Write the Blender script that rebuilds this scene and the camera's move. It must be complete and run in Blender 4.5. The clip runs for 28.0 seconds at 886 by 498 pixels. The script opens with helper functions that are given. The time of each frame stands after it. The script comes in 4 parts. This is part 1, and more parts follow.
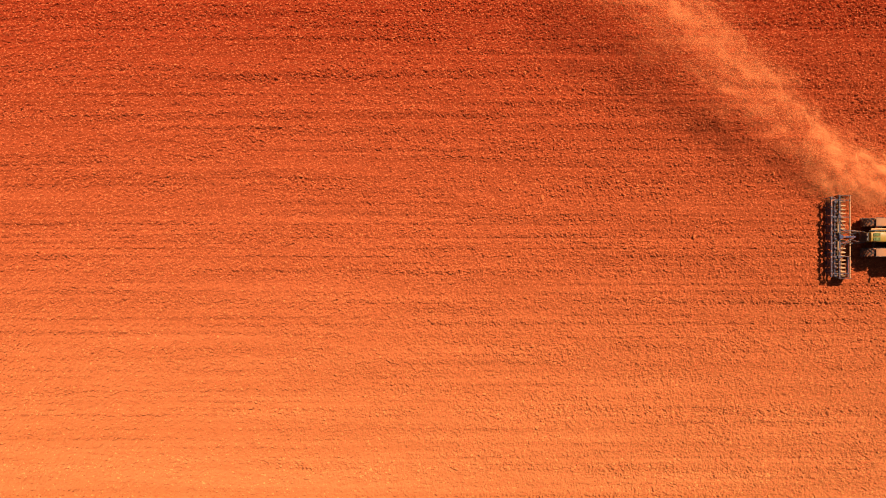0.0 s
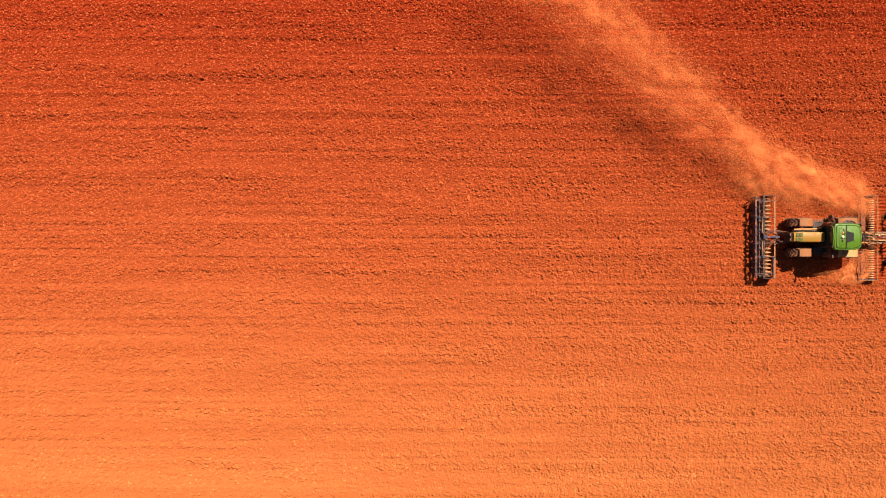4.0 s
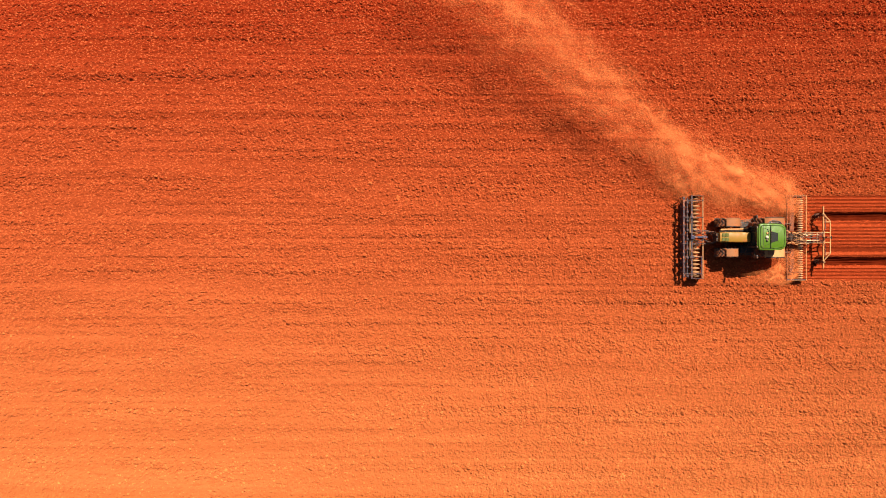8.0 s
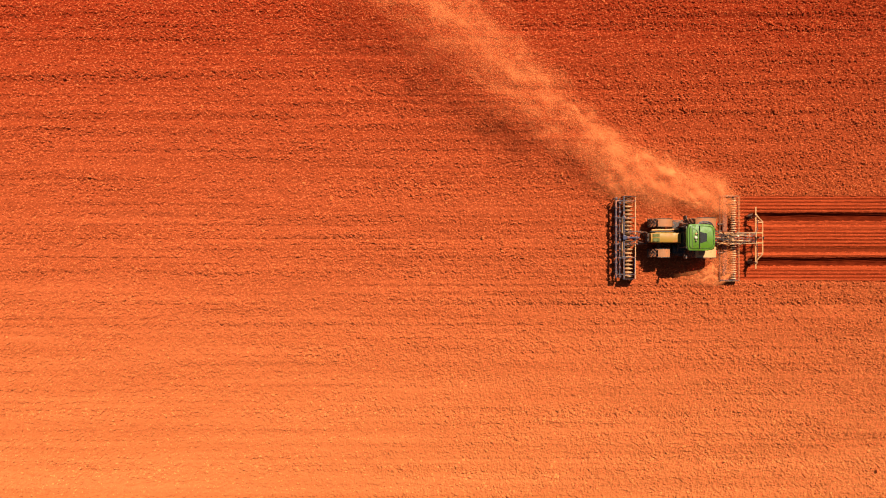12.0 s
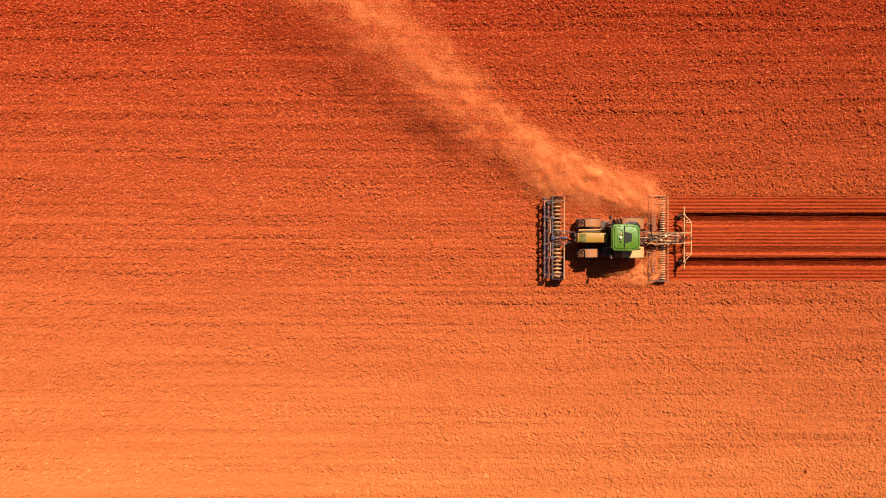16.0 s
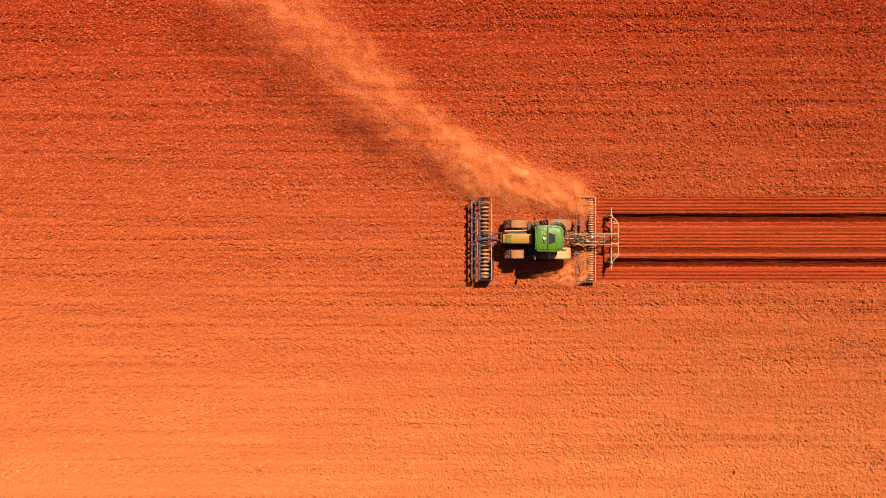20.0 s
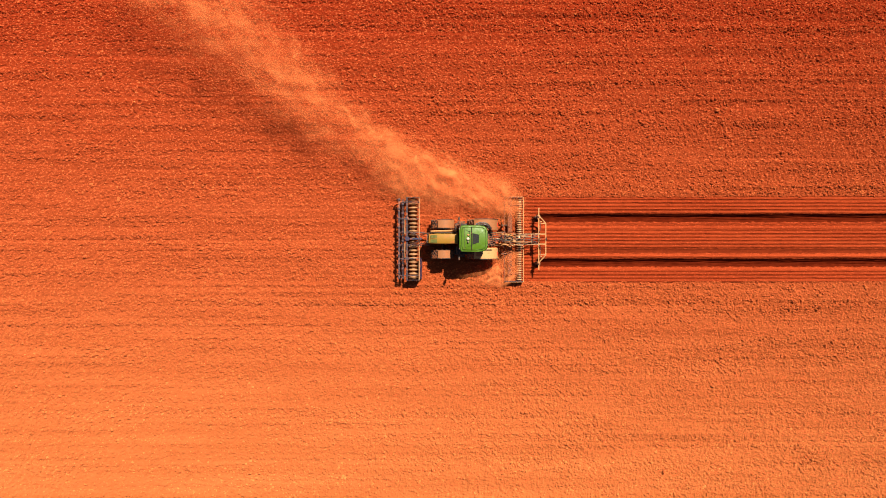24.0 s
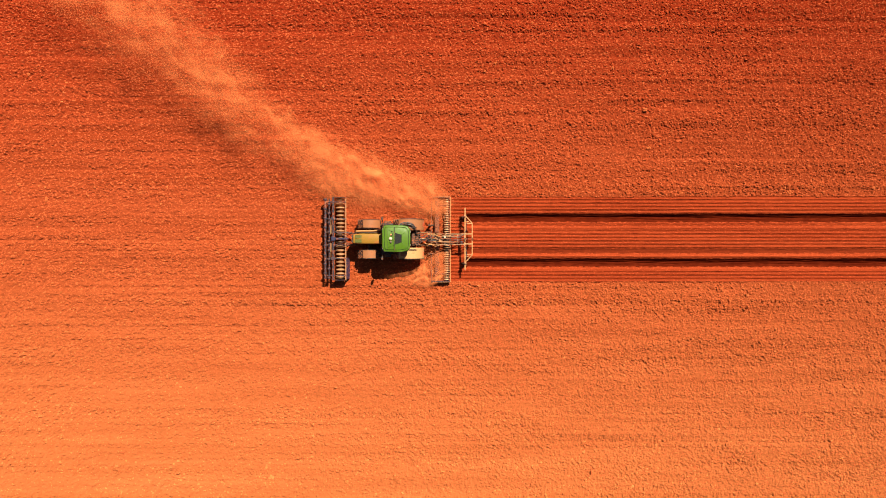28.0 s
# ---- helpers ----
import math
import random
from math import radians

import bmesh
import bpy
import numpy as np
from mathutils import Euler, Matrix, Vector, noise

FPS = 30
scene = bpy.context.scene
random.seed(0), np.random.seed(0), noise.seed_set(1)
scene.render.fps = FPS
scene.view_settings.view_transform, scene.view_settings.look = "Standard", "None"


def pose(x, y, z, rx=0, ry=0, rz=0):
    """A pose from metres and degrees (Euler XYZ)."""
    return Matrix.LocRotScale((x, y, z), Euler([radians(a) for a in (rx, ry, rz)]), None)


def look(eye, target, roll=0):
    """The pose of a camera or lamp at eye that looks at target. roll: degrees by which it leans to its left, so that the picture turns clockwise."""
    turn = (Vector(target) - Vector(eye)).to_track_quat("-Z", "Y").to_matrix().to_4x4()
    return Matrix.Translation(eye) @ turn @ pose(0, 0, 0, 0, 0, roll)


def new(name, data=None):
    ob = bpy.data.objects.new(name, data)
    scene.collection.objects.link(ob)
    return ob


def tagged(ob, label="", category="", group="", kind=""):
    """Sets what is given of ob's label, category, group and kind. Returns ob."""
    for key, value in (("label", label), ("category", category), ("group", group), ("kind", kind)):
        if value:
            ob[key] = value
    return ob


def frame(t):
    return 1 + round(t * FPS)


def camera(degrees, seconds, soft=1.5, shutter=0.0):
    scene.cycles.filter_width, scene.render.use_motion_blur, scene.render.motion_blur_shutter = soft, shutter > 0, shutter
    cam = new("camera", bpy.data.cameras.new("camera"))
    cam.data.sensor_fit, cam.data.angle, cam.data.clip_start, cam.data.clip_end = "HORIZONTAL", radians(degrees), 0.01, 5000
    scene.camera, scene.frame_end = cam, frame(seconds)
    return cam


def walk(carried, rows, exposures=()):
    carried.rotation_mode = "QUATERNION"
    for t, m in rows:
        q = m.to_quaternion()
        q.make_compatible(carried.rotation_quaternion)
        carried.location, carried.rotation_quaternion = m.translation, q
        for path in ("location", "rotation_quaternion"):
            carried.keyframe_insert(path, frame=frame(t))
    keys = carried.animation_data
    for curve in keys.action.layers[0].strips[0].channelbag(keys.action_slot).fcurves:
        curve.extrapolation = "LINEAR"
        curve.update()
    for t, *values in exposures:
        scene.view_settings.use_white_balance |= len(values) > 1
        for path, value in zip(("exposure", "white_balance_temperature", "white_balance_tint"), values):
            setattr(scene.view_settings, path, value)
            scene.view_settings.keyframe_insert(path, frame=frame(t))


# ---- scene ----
# A nadir view from a hovering craft, about 47 m over a red field.
HEIGHT = 47.3
cam = camera(66, 28.0, soft=0.4)
TRACK = [(0, -34.411, -0.126), (1, -33.161, -0.132), (2, -31.846, -0.130), (3, -30.536, -0.124), (3.5, -29.896, -0.120),
         (5.5, -27.457, -0.109), (6, -26.840, -0.107), (7, -25.599, -0.106), (8, -24.370, -0.108), (9, -23.196, -0.107),
         (10, -22.074, -0.098), (11, -20.941, -0.085), (12, -19.767, -0.075), (12.5, -19.173, -0.072), (14.5, -16.750, -0.073),
         (15, -16.133, -0.073), (16, -14.903, -0.071), (17, -13.684, -0.064), (18, -12.454, -0.047), (19, -11.193, -0.026),
         (20, -9.948, -0.008), (21, -8.722, 0.002), (21.5, -8.109, 0.006), (23.5, -5.632, 0.006), (24, -5.011, 0.003),
         (25, -3.780, -0.005), (26, -2.545, -0.013), (27, -1.286, -0.015), (28, 0.0, -0.002)]
EXPOSURE = 1.35
walk(cam, [(t, pose(x, y, HEIGHT)) for t, x, y in TRACK], [(0, EXPOSURE), (28, EXPOSURE)])

# ---- light: clear sky, high sun ----
SUN_DIR = Vector((0.343, 0.625, 1.0)).normalized()
world = bpy.data.worlds.new("sky")
scene.world = world
world.use_nodes = True
wn = world.node_tree
sky = wn.nodes.new("ShaderNodeTexSky")
sky.sky_type, sky.sun_disc = "NISHITA", False
sky.sun_elevation = math.asin(SUN_DIR.z)
sky.sun_rotation = math.atan2(SUN_DIR.x, SUN_DIR.y)
wn.links.new(sky.outputs[0], wn.nodes["Background"].inputs[0])
wn.nodes["Background"].inputs[1].default_value = 0.03
sun = new("sun", bpy.data.lights.new("sun", "SUN"))
sun.data.energy, sun.data.angle, sun.data.color = 4.5, radians(0.53), (1.0, 0.9, 0.74)
sun.matrix_world = look(SUN_DIR * 120, (0, 0, 0))


# ---- materials ----
def material(name, base, rough=0.6, metal=0.0, dust=0.0, spots=6.0, bump=0.0, var=0.25, islands=False, objects=False, coat=0.0, grain=40.0):
    """Paint, metal, rubber or plastic with two scales of wear and a film of settled soil."""
    m = bpy.data.materials.new(name)
    m.use_nodes = True
    n, l = m.node_tree.nodes, m.node_tree.links
    b = n["Principled BSDF"]
    co = n.new("ShaderNodeTexCoord").outputs["Object"]

    def tex(scale, detail):
        t = n.new("ShaderNodeTexNoise")
        t.inputs["Scale"].default_value, t.inputs["Detail"].default_value = scale, detail
        l.new(co, t.inputs["Vector"])
        return t.outputs["Fac"]

    def mix(fac, a, c):
        x = n.new("ShaderNodeMix")
        x.data_type = "RGBA"
        for socket, value in ((x.inputs["Factor"], fac), (x.inputs["A"], a), (x.inputs["B"], c)):
            if isinstance(value, (tuple, float)):
                socket.default_value = value
            else:
                l.new(value, socket)
        return x.outputs["Result"]

    def ramp(fac, lo, hi, a, c):
        x = n.new("ShaderNodeMapRange")
        for k, v in zip(("From Min", "From Max", "To Min", "To Max"), (lo, hi, a, c)):
            x.inputs[k].default_value = v
        l.new(fac, x.inputs["Value"])
        return x.outputs["Result"]

    dark = tuple(v * (1 - var) for v in base) + (1,)
    lite = tuple(min(1, v * (1 + var)) for v in base) + (1,)
    col = mix(ramp(tex(grain, 4), 0.35, 0.65, 0, 1), dark, lite)
    if dust:
        col = mix(ramp(tex(spots, 5), 0.62 - dust * 0.5, 0.85 - dust * 0.3, 0, 0.95), col, (0.34, 0.095, 0.028, 1))
    if islands or objects:
        if islands:
            r = n.new("ShaderNodeNewGeometry").outputs["Random Per Island"]
        else:
            r = n.new("ShaderNodeObjectInfo").outputs["Random"]
        h = n.new("ShaderNodeHueSaturation")
        l.new(ramp(r, 0, 1, 0.75, 1.25), h.inputs["Value"])
        l.new(col, h.inputs["Color"])
        col = h.outputs["Color"]
    l.new(col, b.inputs["Base Color"])
    l.new(ramp(tex(spots * 1.7, 3), 0.3, 0.7, max(0.05, rough - 0.12), min(1, rough + 0.15)), b.inputs["Roughness"])
    b.inputs["Metallic"].default_value = metal
    b.inputs["Specular IOR Level"].default_value = 0.3
    b.inputs["Coat Weight"].default_value = coat
    if bump:
        k = n.new("ShaderNodeBump")
        k.inputs["Strength"].default_value, k.inputs["Distance"].default_value = 0.6, bump
        l.new(tex(grain, 4), k.inputs["Height"])
        l.new(k.outputs["Normal"], b.inputs["Normal"])
    return m


def soil(name, a, b, c, islands=False, bump=0.03, matt=1.0, light_ramp=False, moist=(), lit_fleck=(1.56, 1.84, 2.1)):
    """Dry crumbled soil: matt and rough, stained along the tillage, grained at centimetres."""
    m = bpy.data.materials.new(name)
    m.use_nodes = True
    n, l = m.node_tree.nodes, m.node_tree.links
    n.remove(n["Principled BSDF"])
    d = n.new("ShaderNodeBsdfDiffuse")
    d.inputs["Roughness"].default_value = matt
    l.new(d.outputs[0], n["Material Output"].inputs["Surface"])
    co = n.new("ShaderNodeTexCoord").outputs["Object"]

    def tex(scale, detail, stretch):
        v = n.new("ShaderNodeVectorMath")
        v.operation = "MULTIPLY"
        v.inputs[1].default_value = stretch
        l.new(co, v.inputs[0])
        t = n.new("ShaderNodeTexNoise")
        t.inputs["Scale"].default_value, t.inputs["Detail"].default_value = scale, detail
        l.new(v.outputs[0], t.inputs["Vector"])
        return t.outputs["Fac"]

    def ramp(fac, lo, hi):
        x = n.new("ShaderNodeMapRange")
        x.inputs["From Min"].default_value, x.inputs["From Max"].default_value = lo, hi
        l.new(fac, x.inputs["Value"])
        return x.outputs["Result"]

    def mix(fac, p, q):
        x = n.new("ShaderNodeMix")
        x.data_type = "RGBA"
        l.new(fac, x.inputs["Factor"])
        for s, v in ((x.inputs["A"], p), (x.inputs["B"], q)):
            if isinstance(v, tuple):
                s.default_value = v + (1,)
            else:
                l.new(v, s)
        return x.outputs["Result"]

    def tint(p, q):
        x = n.new("ShaderNodeMix")
        x.data_type, x.blend_type = "RGBA", "MULTIPLY"
        x.inputs["Factor"].default_value = 1.0
        l.new(p, x.inputs["A"])
        x.inputs["B"].default_value = q + (1,)
        return x.outputs["Result"]

    streak = mix(ramp(tex(1.0, 5, (0.06, 0.9, 1)), 0.38, 0.66), a, b)
    col = mix(ramp(tex(3.2, 6, (0.6, 1.3, 1)), 0.50, 0.95), streak, c)
    if light_ramp:                                                     # light painted into the colour along y: paler towards -y, darker and redder towards +y
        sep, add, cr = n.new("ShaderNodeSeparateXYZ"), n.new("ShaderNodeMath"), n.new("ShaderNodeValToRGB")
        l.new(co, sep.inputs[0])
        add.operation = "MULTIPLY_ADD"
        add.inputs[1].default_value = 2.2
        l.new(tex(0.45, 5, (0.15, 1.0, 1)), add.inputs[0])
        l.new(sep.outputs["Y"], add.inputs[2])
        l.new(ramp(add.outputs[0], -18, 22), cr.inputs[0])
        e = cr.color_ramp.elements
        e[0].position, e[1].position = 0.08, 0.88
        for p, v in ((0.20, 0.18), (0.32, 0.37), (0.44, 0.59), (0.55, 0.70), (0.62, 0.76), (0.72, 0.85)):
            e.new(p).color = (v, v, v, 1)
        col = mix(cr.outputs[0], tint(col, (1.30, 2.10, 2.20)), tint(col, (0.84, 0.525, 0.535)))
    # pale flecks: sunlit faces of crumbs, put into the soil colour
    pale = tuple(v * k for v, k in zip(b, lit_fleck))
    col = mix(ramp(tex(8.4, 2, (0.8, 1.2, 1)), 0.54, 0.68), col, pale)
    if moist:                                                      # fresh damp soil turned up along the shares, with a crumbly edge
        sep = n.new("ShaderNodeSeparateXYZ")
        l.new(co, sep.inputs[0])

        def calc(op, p, q, r=0.0):
            x = n.new("ShaderNodeMath")
            x.operation = op
            for i, v in enumerate((p, q, r)):
                if isinstance(v, (int, float)):
                    x.inputs[i].default_value = v
                else:
                    l.new(v, x.inputs[i])
            return x.outputs[0]

        line = calc("ADD", sep.outputs["Y"], calc("MULTIPLY_ADD", tex(5.0, 5, (0.7, 1, 1)), 0.30, -0.15))
        damp = None
        for y0, y1, much in moist:
            strip = calc("MULTIPLY", ramp(line, y0 - 0.035, y0 + 0.035), calc("SUBTRACT", 1.0, ramp(line, y1 - 0.035, y1 + 0.035)))
            strip = calc("MULTIPLY", strip, much)
            damp = strip if damp is None else calc("MAXIMUM", damp, strip)
        damp = calc("MULTIPLY", damp, ramp(sep.outputs["X"], 1.35, 1.60))
        col = mix(damp, col, mix(ramp(tex(4, 5, (0.6, 1.2, 1)), 0.40, 0.75), (0.062, 0.0066, 0.0019), (0.105, 0.0125, 0.0034)))
    if islands:
        r = n.new("ShaderNodeNewGeometry").outputs["Random Per Island"]
        h = n.new("ShaderNodeHueSaturation")
        x = n.new("ShaderNodeMapRange")
        x.inputs["To Min"].default_value, x.inputs["To Max"].default_value = 0.85, 1.25
        l.new(r, x.inputs["Value"])
        l.new(x.outputs["Result"], h.inputs["Value"])
        l.new(col, h.inputs["Color"])
        col = h.outputs["Color"]
    l.new(col, d.inputs["Color"])
    k = n.new("ShaderNodeBump")
    k.inputs["Strength"].default_value, k.inputs["Distance"].default_value = 0.8, bump
    l.new(tex(16, 5, (1, 1, 1)), k.inputs["Height"])
    l.new(k.outputs["Normal"], d.inputs["Normal"])
    return m


# field and clods both carry the painted light gradient along y
SOIL = soil("dry_soil", (0.252, 0.0418, 0.0114), (0.292, 0.0508, 0.0144), (0.175, 0.026, 0.0070), light_ramp=True)
CLOD = soil("clod_soil", (0.29, 0.056, 0.0148), (0.35, 0.074, 0.0205), (0.22, 0.038, 0.0098), islands=True, bump=0.008, light_ramp=True)
BED = soil("seedbed_soil", (0.225, 0.030, 0.0083), (0.290, 0.043, 0.0120), (0.160, 0.0185, 0.0052), bump=0.02, matt=0.4, lit_fleck=(1.22, 1.28, 1.35),
           moist=((1.86, 2.46, 1.0), (1.62, 1.72, 0.6), (-1.24, -0.66, 1.0), (-0.30, 0.05, 0.7)))


def dust(name, veil=False, seed=0.0, reach=34.0, fades=(), grain=1.0, more=1.0, streak=0.55):
    """Fine soil in the air: matt flakes that let some light through, or a torn veil of them, thinning along the wind."""
    m = bpy.data.materials.new(name)
    m.use_nodes = True
    n, l = m.node_tree.nodes, m.node_tree.links
    n.remove(n["Principled BSDF"])
    d, t, mix = n.new("ShaderNodeBsdfDiffuse"), n.new("ShaderNodeBsdfTranslucent"), n.new("ShaderNodeMixShader")
    d.inputs[0].default_value = t.inputs[0].default_value = (0.74, 0.215, 0.070, 1)
    mix.inputs[0].default_value = 0.35
    l.new(d.outputs[0], mix.inputs[1]), l.new(t.outputs[0], mix.inputs[2])
    out = mix.outputs[0]
    if veil:
        uv, sep = n.new("ShaderNodeUVMap"), n.new("ShaderNodeSeparateXYZ")
        uv.uv_map = "along"
        l.new(uv.outputs[0], sep.inputs[0])

        def calc(op, a, b=0.0, c=0.0):
            x = n.new("ShaderNodeMath")
            x.operation = op
            for k, v in enumerate((a, b, c)):
                if isinstance(v, (int, float)):
                    x.inputs[k].default_value = v
                else:
                    l.new(v, x.inputs[k])
            return x.outputs[0]

        def soft(v, lo, hi):
            x = n.new("ShaderNodeMapRange")
            x.interpolation_type = "SMOOTHSTEP"
            x.inputs["From Min"].default_value, x.inputs["From Max"].default_value = lo, hi
            l.new(v, x.inputs["Value"])
            return x.outputs["Result"]

        co = n.new("ShaderNodeTexCoord").outputs["Object"]

        def cloud(scale, detail, stretch, twist, shift):
            q = n.new("ShaderNodeMapping")
            q.inputs["Rotation"].default_value = (0, 0, radians(38))
            q.inputs["Location"].default_value = (seed + shift, seed * 1.7, 0)
            l.new(co, q.inputs["Vector"])
            v = n.new("ShaderNodeVectorMath")
            v.operation = "MULTIPLY"
            v.inputs[1].default_value = (stretch, 1, 1)
            l.new(q.outputs[0], v.inputs[0])
            x = n.new("ShaderNodeTexNoise")
            x.inputs["Scale"].default_value, x.inputs["Detail"].default_value, x.inputs["Distortion"].default_value = scale, detail, twist
            x.inputs["Roughness"].default_value = 0.58
            l.new(v.outputs[0], x.inputs["Vector"])
            return x.outputs["Fac"]

        sway = calc("MULTIPLY_ADD", cloud(0.30 * grain, 3, 0.7, 0.6, 3.0), 2.2, -1.1)
        side = calc("ABSOLUTE", calc("ADD", sep.outputs["Y"], sway))
        core = calc("SUBTRACT", 1.0, soft(side, 0.05, 0.85))
        rim = calc("SUBTRACT", 1.0, soft(calc("ABSOLUTE", sep.outputs["Y"]), 0.70, 0.98))
        wisp = soft(cloud(0.75 * grain, 6, streak, 1.2, 0.0), 0.30, 0.74)
        puff = soft(cloud(0.32 * grain, 4, 0.8, 0.8, 9.0), 0.34, 0.62)
        run = n.new("ShaderNodeValToRGB")
        l.new(calc("DIVIDE", sep.outputs["X"], reach), run.inputs[0])
        e = run.color_ramp.elements
        e[0].color, e[1].color = (0, 0, 0, 1), (0, 0, 0, 1)
        for p, v in fades:
            e.new(p).color = (v, v, v, 1)
        thick = calc("MULTIPLY", calc("MULTIPLY", core, rim), calc("MULTIPLY", run.outputs[0], calc("MULTIPLY_ADD", wisp, 0.85, 0.18)))
        thick = calc("MULTIPLY", thick, calc("MULTIPLY_ADD", puff, 0.75, 0.35))
        thick = calc("MULTIPLY", thick, more)
        gap, both = n.new("ShaderNodeBsdfTransparent"), n.new("ShaderNodeMixShader")
        l.new(calc("MINIMUM", thick, 0.85), both.inputs[0])
        l.new(gap.outputs[0], both.inputs[1]), l.new(out, both.inputs[2])
        out = both.outputs[0]
    l.new(out, n["Material Output"].inputs[0])
    return m


DUST = dust("airborne_dust")
THINNING = ((0.010, 0.75), (0.05, 1.0), (0.14, 1.0), (0.26, 0.72), (0.40, 0.44), (0.60, 0.34), (0.90, 0.25))
VEILS = [dust("dust_veil", True, 11.0, 34.0, THINNING), dust("dust_veil", True, 47.0, 34.0, THINNING, 1.25)]
LEE = dust("lee_dust_veil", True, 23.0, 5.4, ((0.10, 0.8), (0.30, 1.0), (0.55, 0.9), (0.80, 0.3)), 1.5, 1.2, 1.0)
HAZE = dust("low_dust_veil", True, 71.0, 11.0, ((0.06, 0.5), (0.30, 0.62), (0.65, 0.6), (0.9, 0.35)), 0.7, 1.5)

GREEN = material("green_paint", (0.056, 0.116, 0.0018), 0.5, spots=3, var=0.1)
HOOD = material("dusty_hood_paint", (0.235, 0.112, 0.010), 0.55, dust=0.22, spots=2.5, var=0.12)
VENT = material("vent_mesh", (0.085, 0.085, 0.012), 0.6, dust=0.1, bump=0.01, grain=90)
DARK = material("black_plastic", (0.025, 0.018, 0.015), 0.55, dust=0.15, spots=8)
IRON = material("chassis_iron", (0.06, 0.03, 0.02), 0.6, metal=0.3, dust=0.35, spots=9)
RUBBER = material("tyre_rubber", (0.035, 0.022, 0.017), 0.8, dust=0.45, spots=7, bump=0.008)
RIM = material("yellow_rim", (0.62, 0.38, 0.03), 0.45, dust=0.3, spots=6)
FENDER = material("dusty_fender", (0.235, 0.086, 0.030), 0.65, dust=0.2, spots=2.2, var=0.15)
MUDGUARD = material("tan_mudguard", (0.39, 0.205, 0.075), 0.6, dust=0.10, spots=2.2, var=0.15)
BLUE = material("blue_grey_paint", (0.021, 0.0145, 0.022), 0.55, dust=0.27, spots=7, var=0.2, objects=True)
NAVY = material("deep_blue_paint", (0.016, 0.016, 0.042), 0.5, dust=0.24, spots=7, var=0.2)
RING = material("cast_ring", (0.37, 0.19, 0.088), 0.5, metal=0.25, dust=0.25, spots=10, objects=True)
POLISHED = material("polished_ring", (0.56, 0.33, 0.17), 0.4, metal=0.3, dust=0.1, spots=10, objects=True)
CREAM = material("cream_paint", (0.33, 0.15, 0.05), 0.5, dust=0.25, spots=6, objects=True)
STEEL = material("worn_steel", (0.24, 0.13, 0.06), 0.5, metal=0.25, dust=0.3, spots=12, objects=True)
RED = material("soil_caked_steel", (0.12, 0.032, 0.013), 0.7, metal=0.1, dust=0.35, spots=8)
HOSE = material("hydraulic_hose", (0.03, 0.022, 0.02), 0.5, dust=0.2)
WHITE = material("white_plastic", (0.42, 0.38, 0.25), 0.4, dust=0.05, var=0.06)
LAMP = material("lamp_glass", (0.16, 0.13, 0.09), 0.3, dust=0.2, var=0.05)
TAIL = material("red_lens", (0.6, 0.03, 0.01), 0.2, var=0.05)
GLASS = material("cab_glass", (0.02, 0.025, 0.02), 0.06, var=0.05)
# darker copy of the roof green: shade of grooves and edges put into colour
SHADE_GREEN = material("shaded_green", (0.018, 0.042, 0.002), 0.6, var=0.1)
HATCH = material("dark_hatch", (0.005, 0.0045, 0.003), 0.7, var=0.1)
SEAT = material("seat_cloth", (0.05, 0.05, 0.03), 0.9, bump=0.005)


# ---- mesh helpers ----
def part(name, bm, mat, parent=None, label="", smooth=False):
    me = bpy.data.meshes.new(name)
    bmesh.ops.recalc_face_normals(bm, faces=bm.faces)
    bm.to_mesh(me)
    bm.free()
    for m in mat if isinstance(mat, (list, tuple)) else (mat,):
        me.materials.append(m)
    if smooth:
        me.shade_smooth()
        me.set_sharp_from_angle(angle=radians(38))
    ob = new(name, me)
    ob.parent = parent
    if label:
        ob["label"] = label
    return ob


def thing(name, at, label, category, group=""):
    ob = new(name)
    ob.empty_display_size = 0.3
    ob.matrix_basis = pose(*at)
    return tagged(ob, label, category, group)


def share(ob, m):
    """Another object on the same mesh, beside its like."""
    o = ob.copy()
    scene.collection.objects.link(o)
    o.matrix_basis = m
    return o


def box(bm, x0, x1, y0, y1, z0, z1, bevel=0.01, turn=None, taper=0.0):
    """A bevelled block; taper draws its top in."""
    made = bmesh.ops.create_cube(bm, size=1)["verts"]
    cx, cy, cz = (x0 + x1) / 2, (y0 + y1) / 2, (z0 + z1) / 2
    for v in made:
        k = 1 - taper if v.co.z > 0 else 1
        v.co = Vector((v.co.x * (x1 - x0) * k, v.co.y * (y1 - y0) * k, v.co.z * (z1 - z0)))
    if bevel:
        edges = list({e for v in made for e in v.link_edges})
        made = bmesh.ops.bevel(bm, geom=edges, offset=bevel, segments=2, profile=0.6, affect="EDGES")["verts"]
        made = list({v for f in {f for v in made for f in v.link_faces} for v in f.verts})
    m = Matrix.Translation((cx, cy, cz)) @ (turn or Matrix.Identity(4))
    bmesh.ops.transform(bm, matrix=m, verts=made)
    return bm


def rod(bm, a, b, r, r2=None, sides=10, square=False):
    """A round or square bar from a to b."""
    a, b = Vector(a), Vector(b)
    if square:
        sides = 4
    k = 1.414 if square else 1
    made = bmesh.ops.create_cone(bm, cap_ends=True, segments=sides, radius1=r * k, radius2=(r if r2 is None else r2) * k, depth=(b - a).length)["verts"]
    q = (b - a).to_track_quat("Z", "Y").to_matrix().to_4x4()
    bmesh.ops.transform(bm, matrix=Matrix.Translation((a + b) / 2) @ q @ (pose(0, 0, 0, 0, 0, 45) if square else Matrix.Identity(4)), verts=made)
    return bm


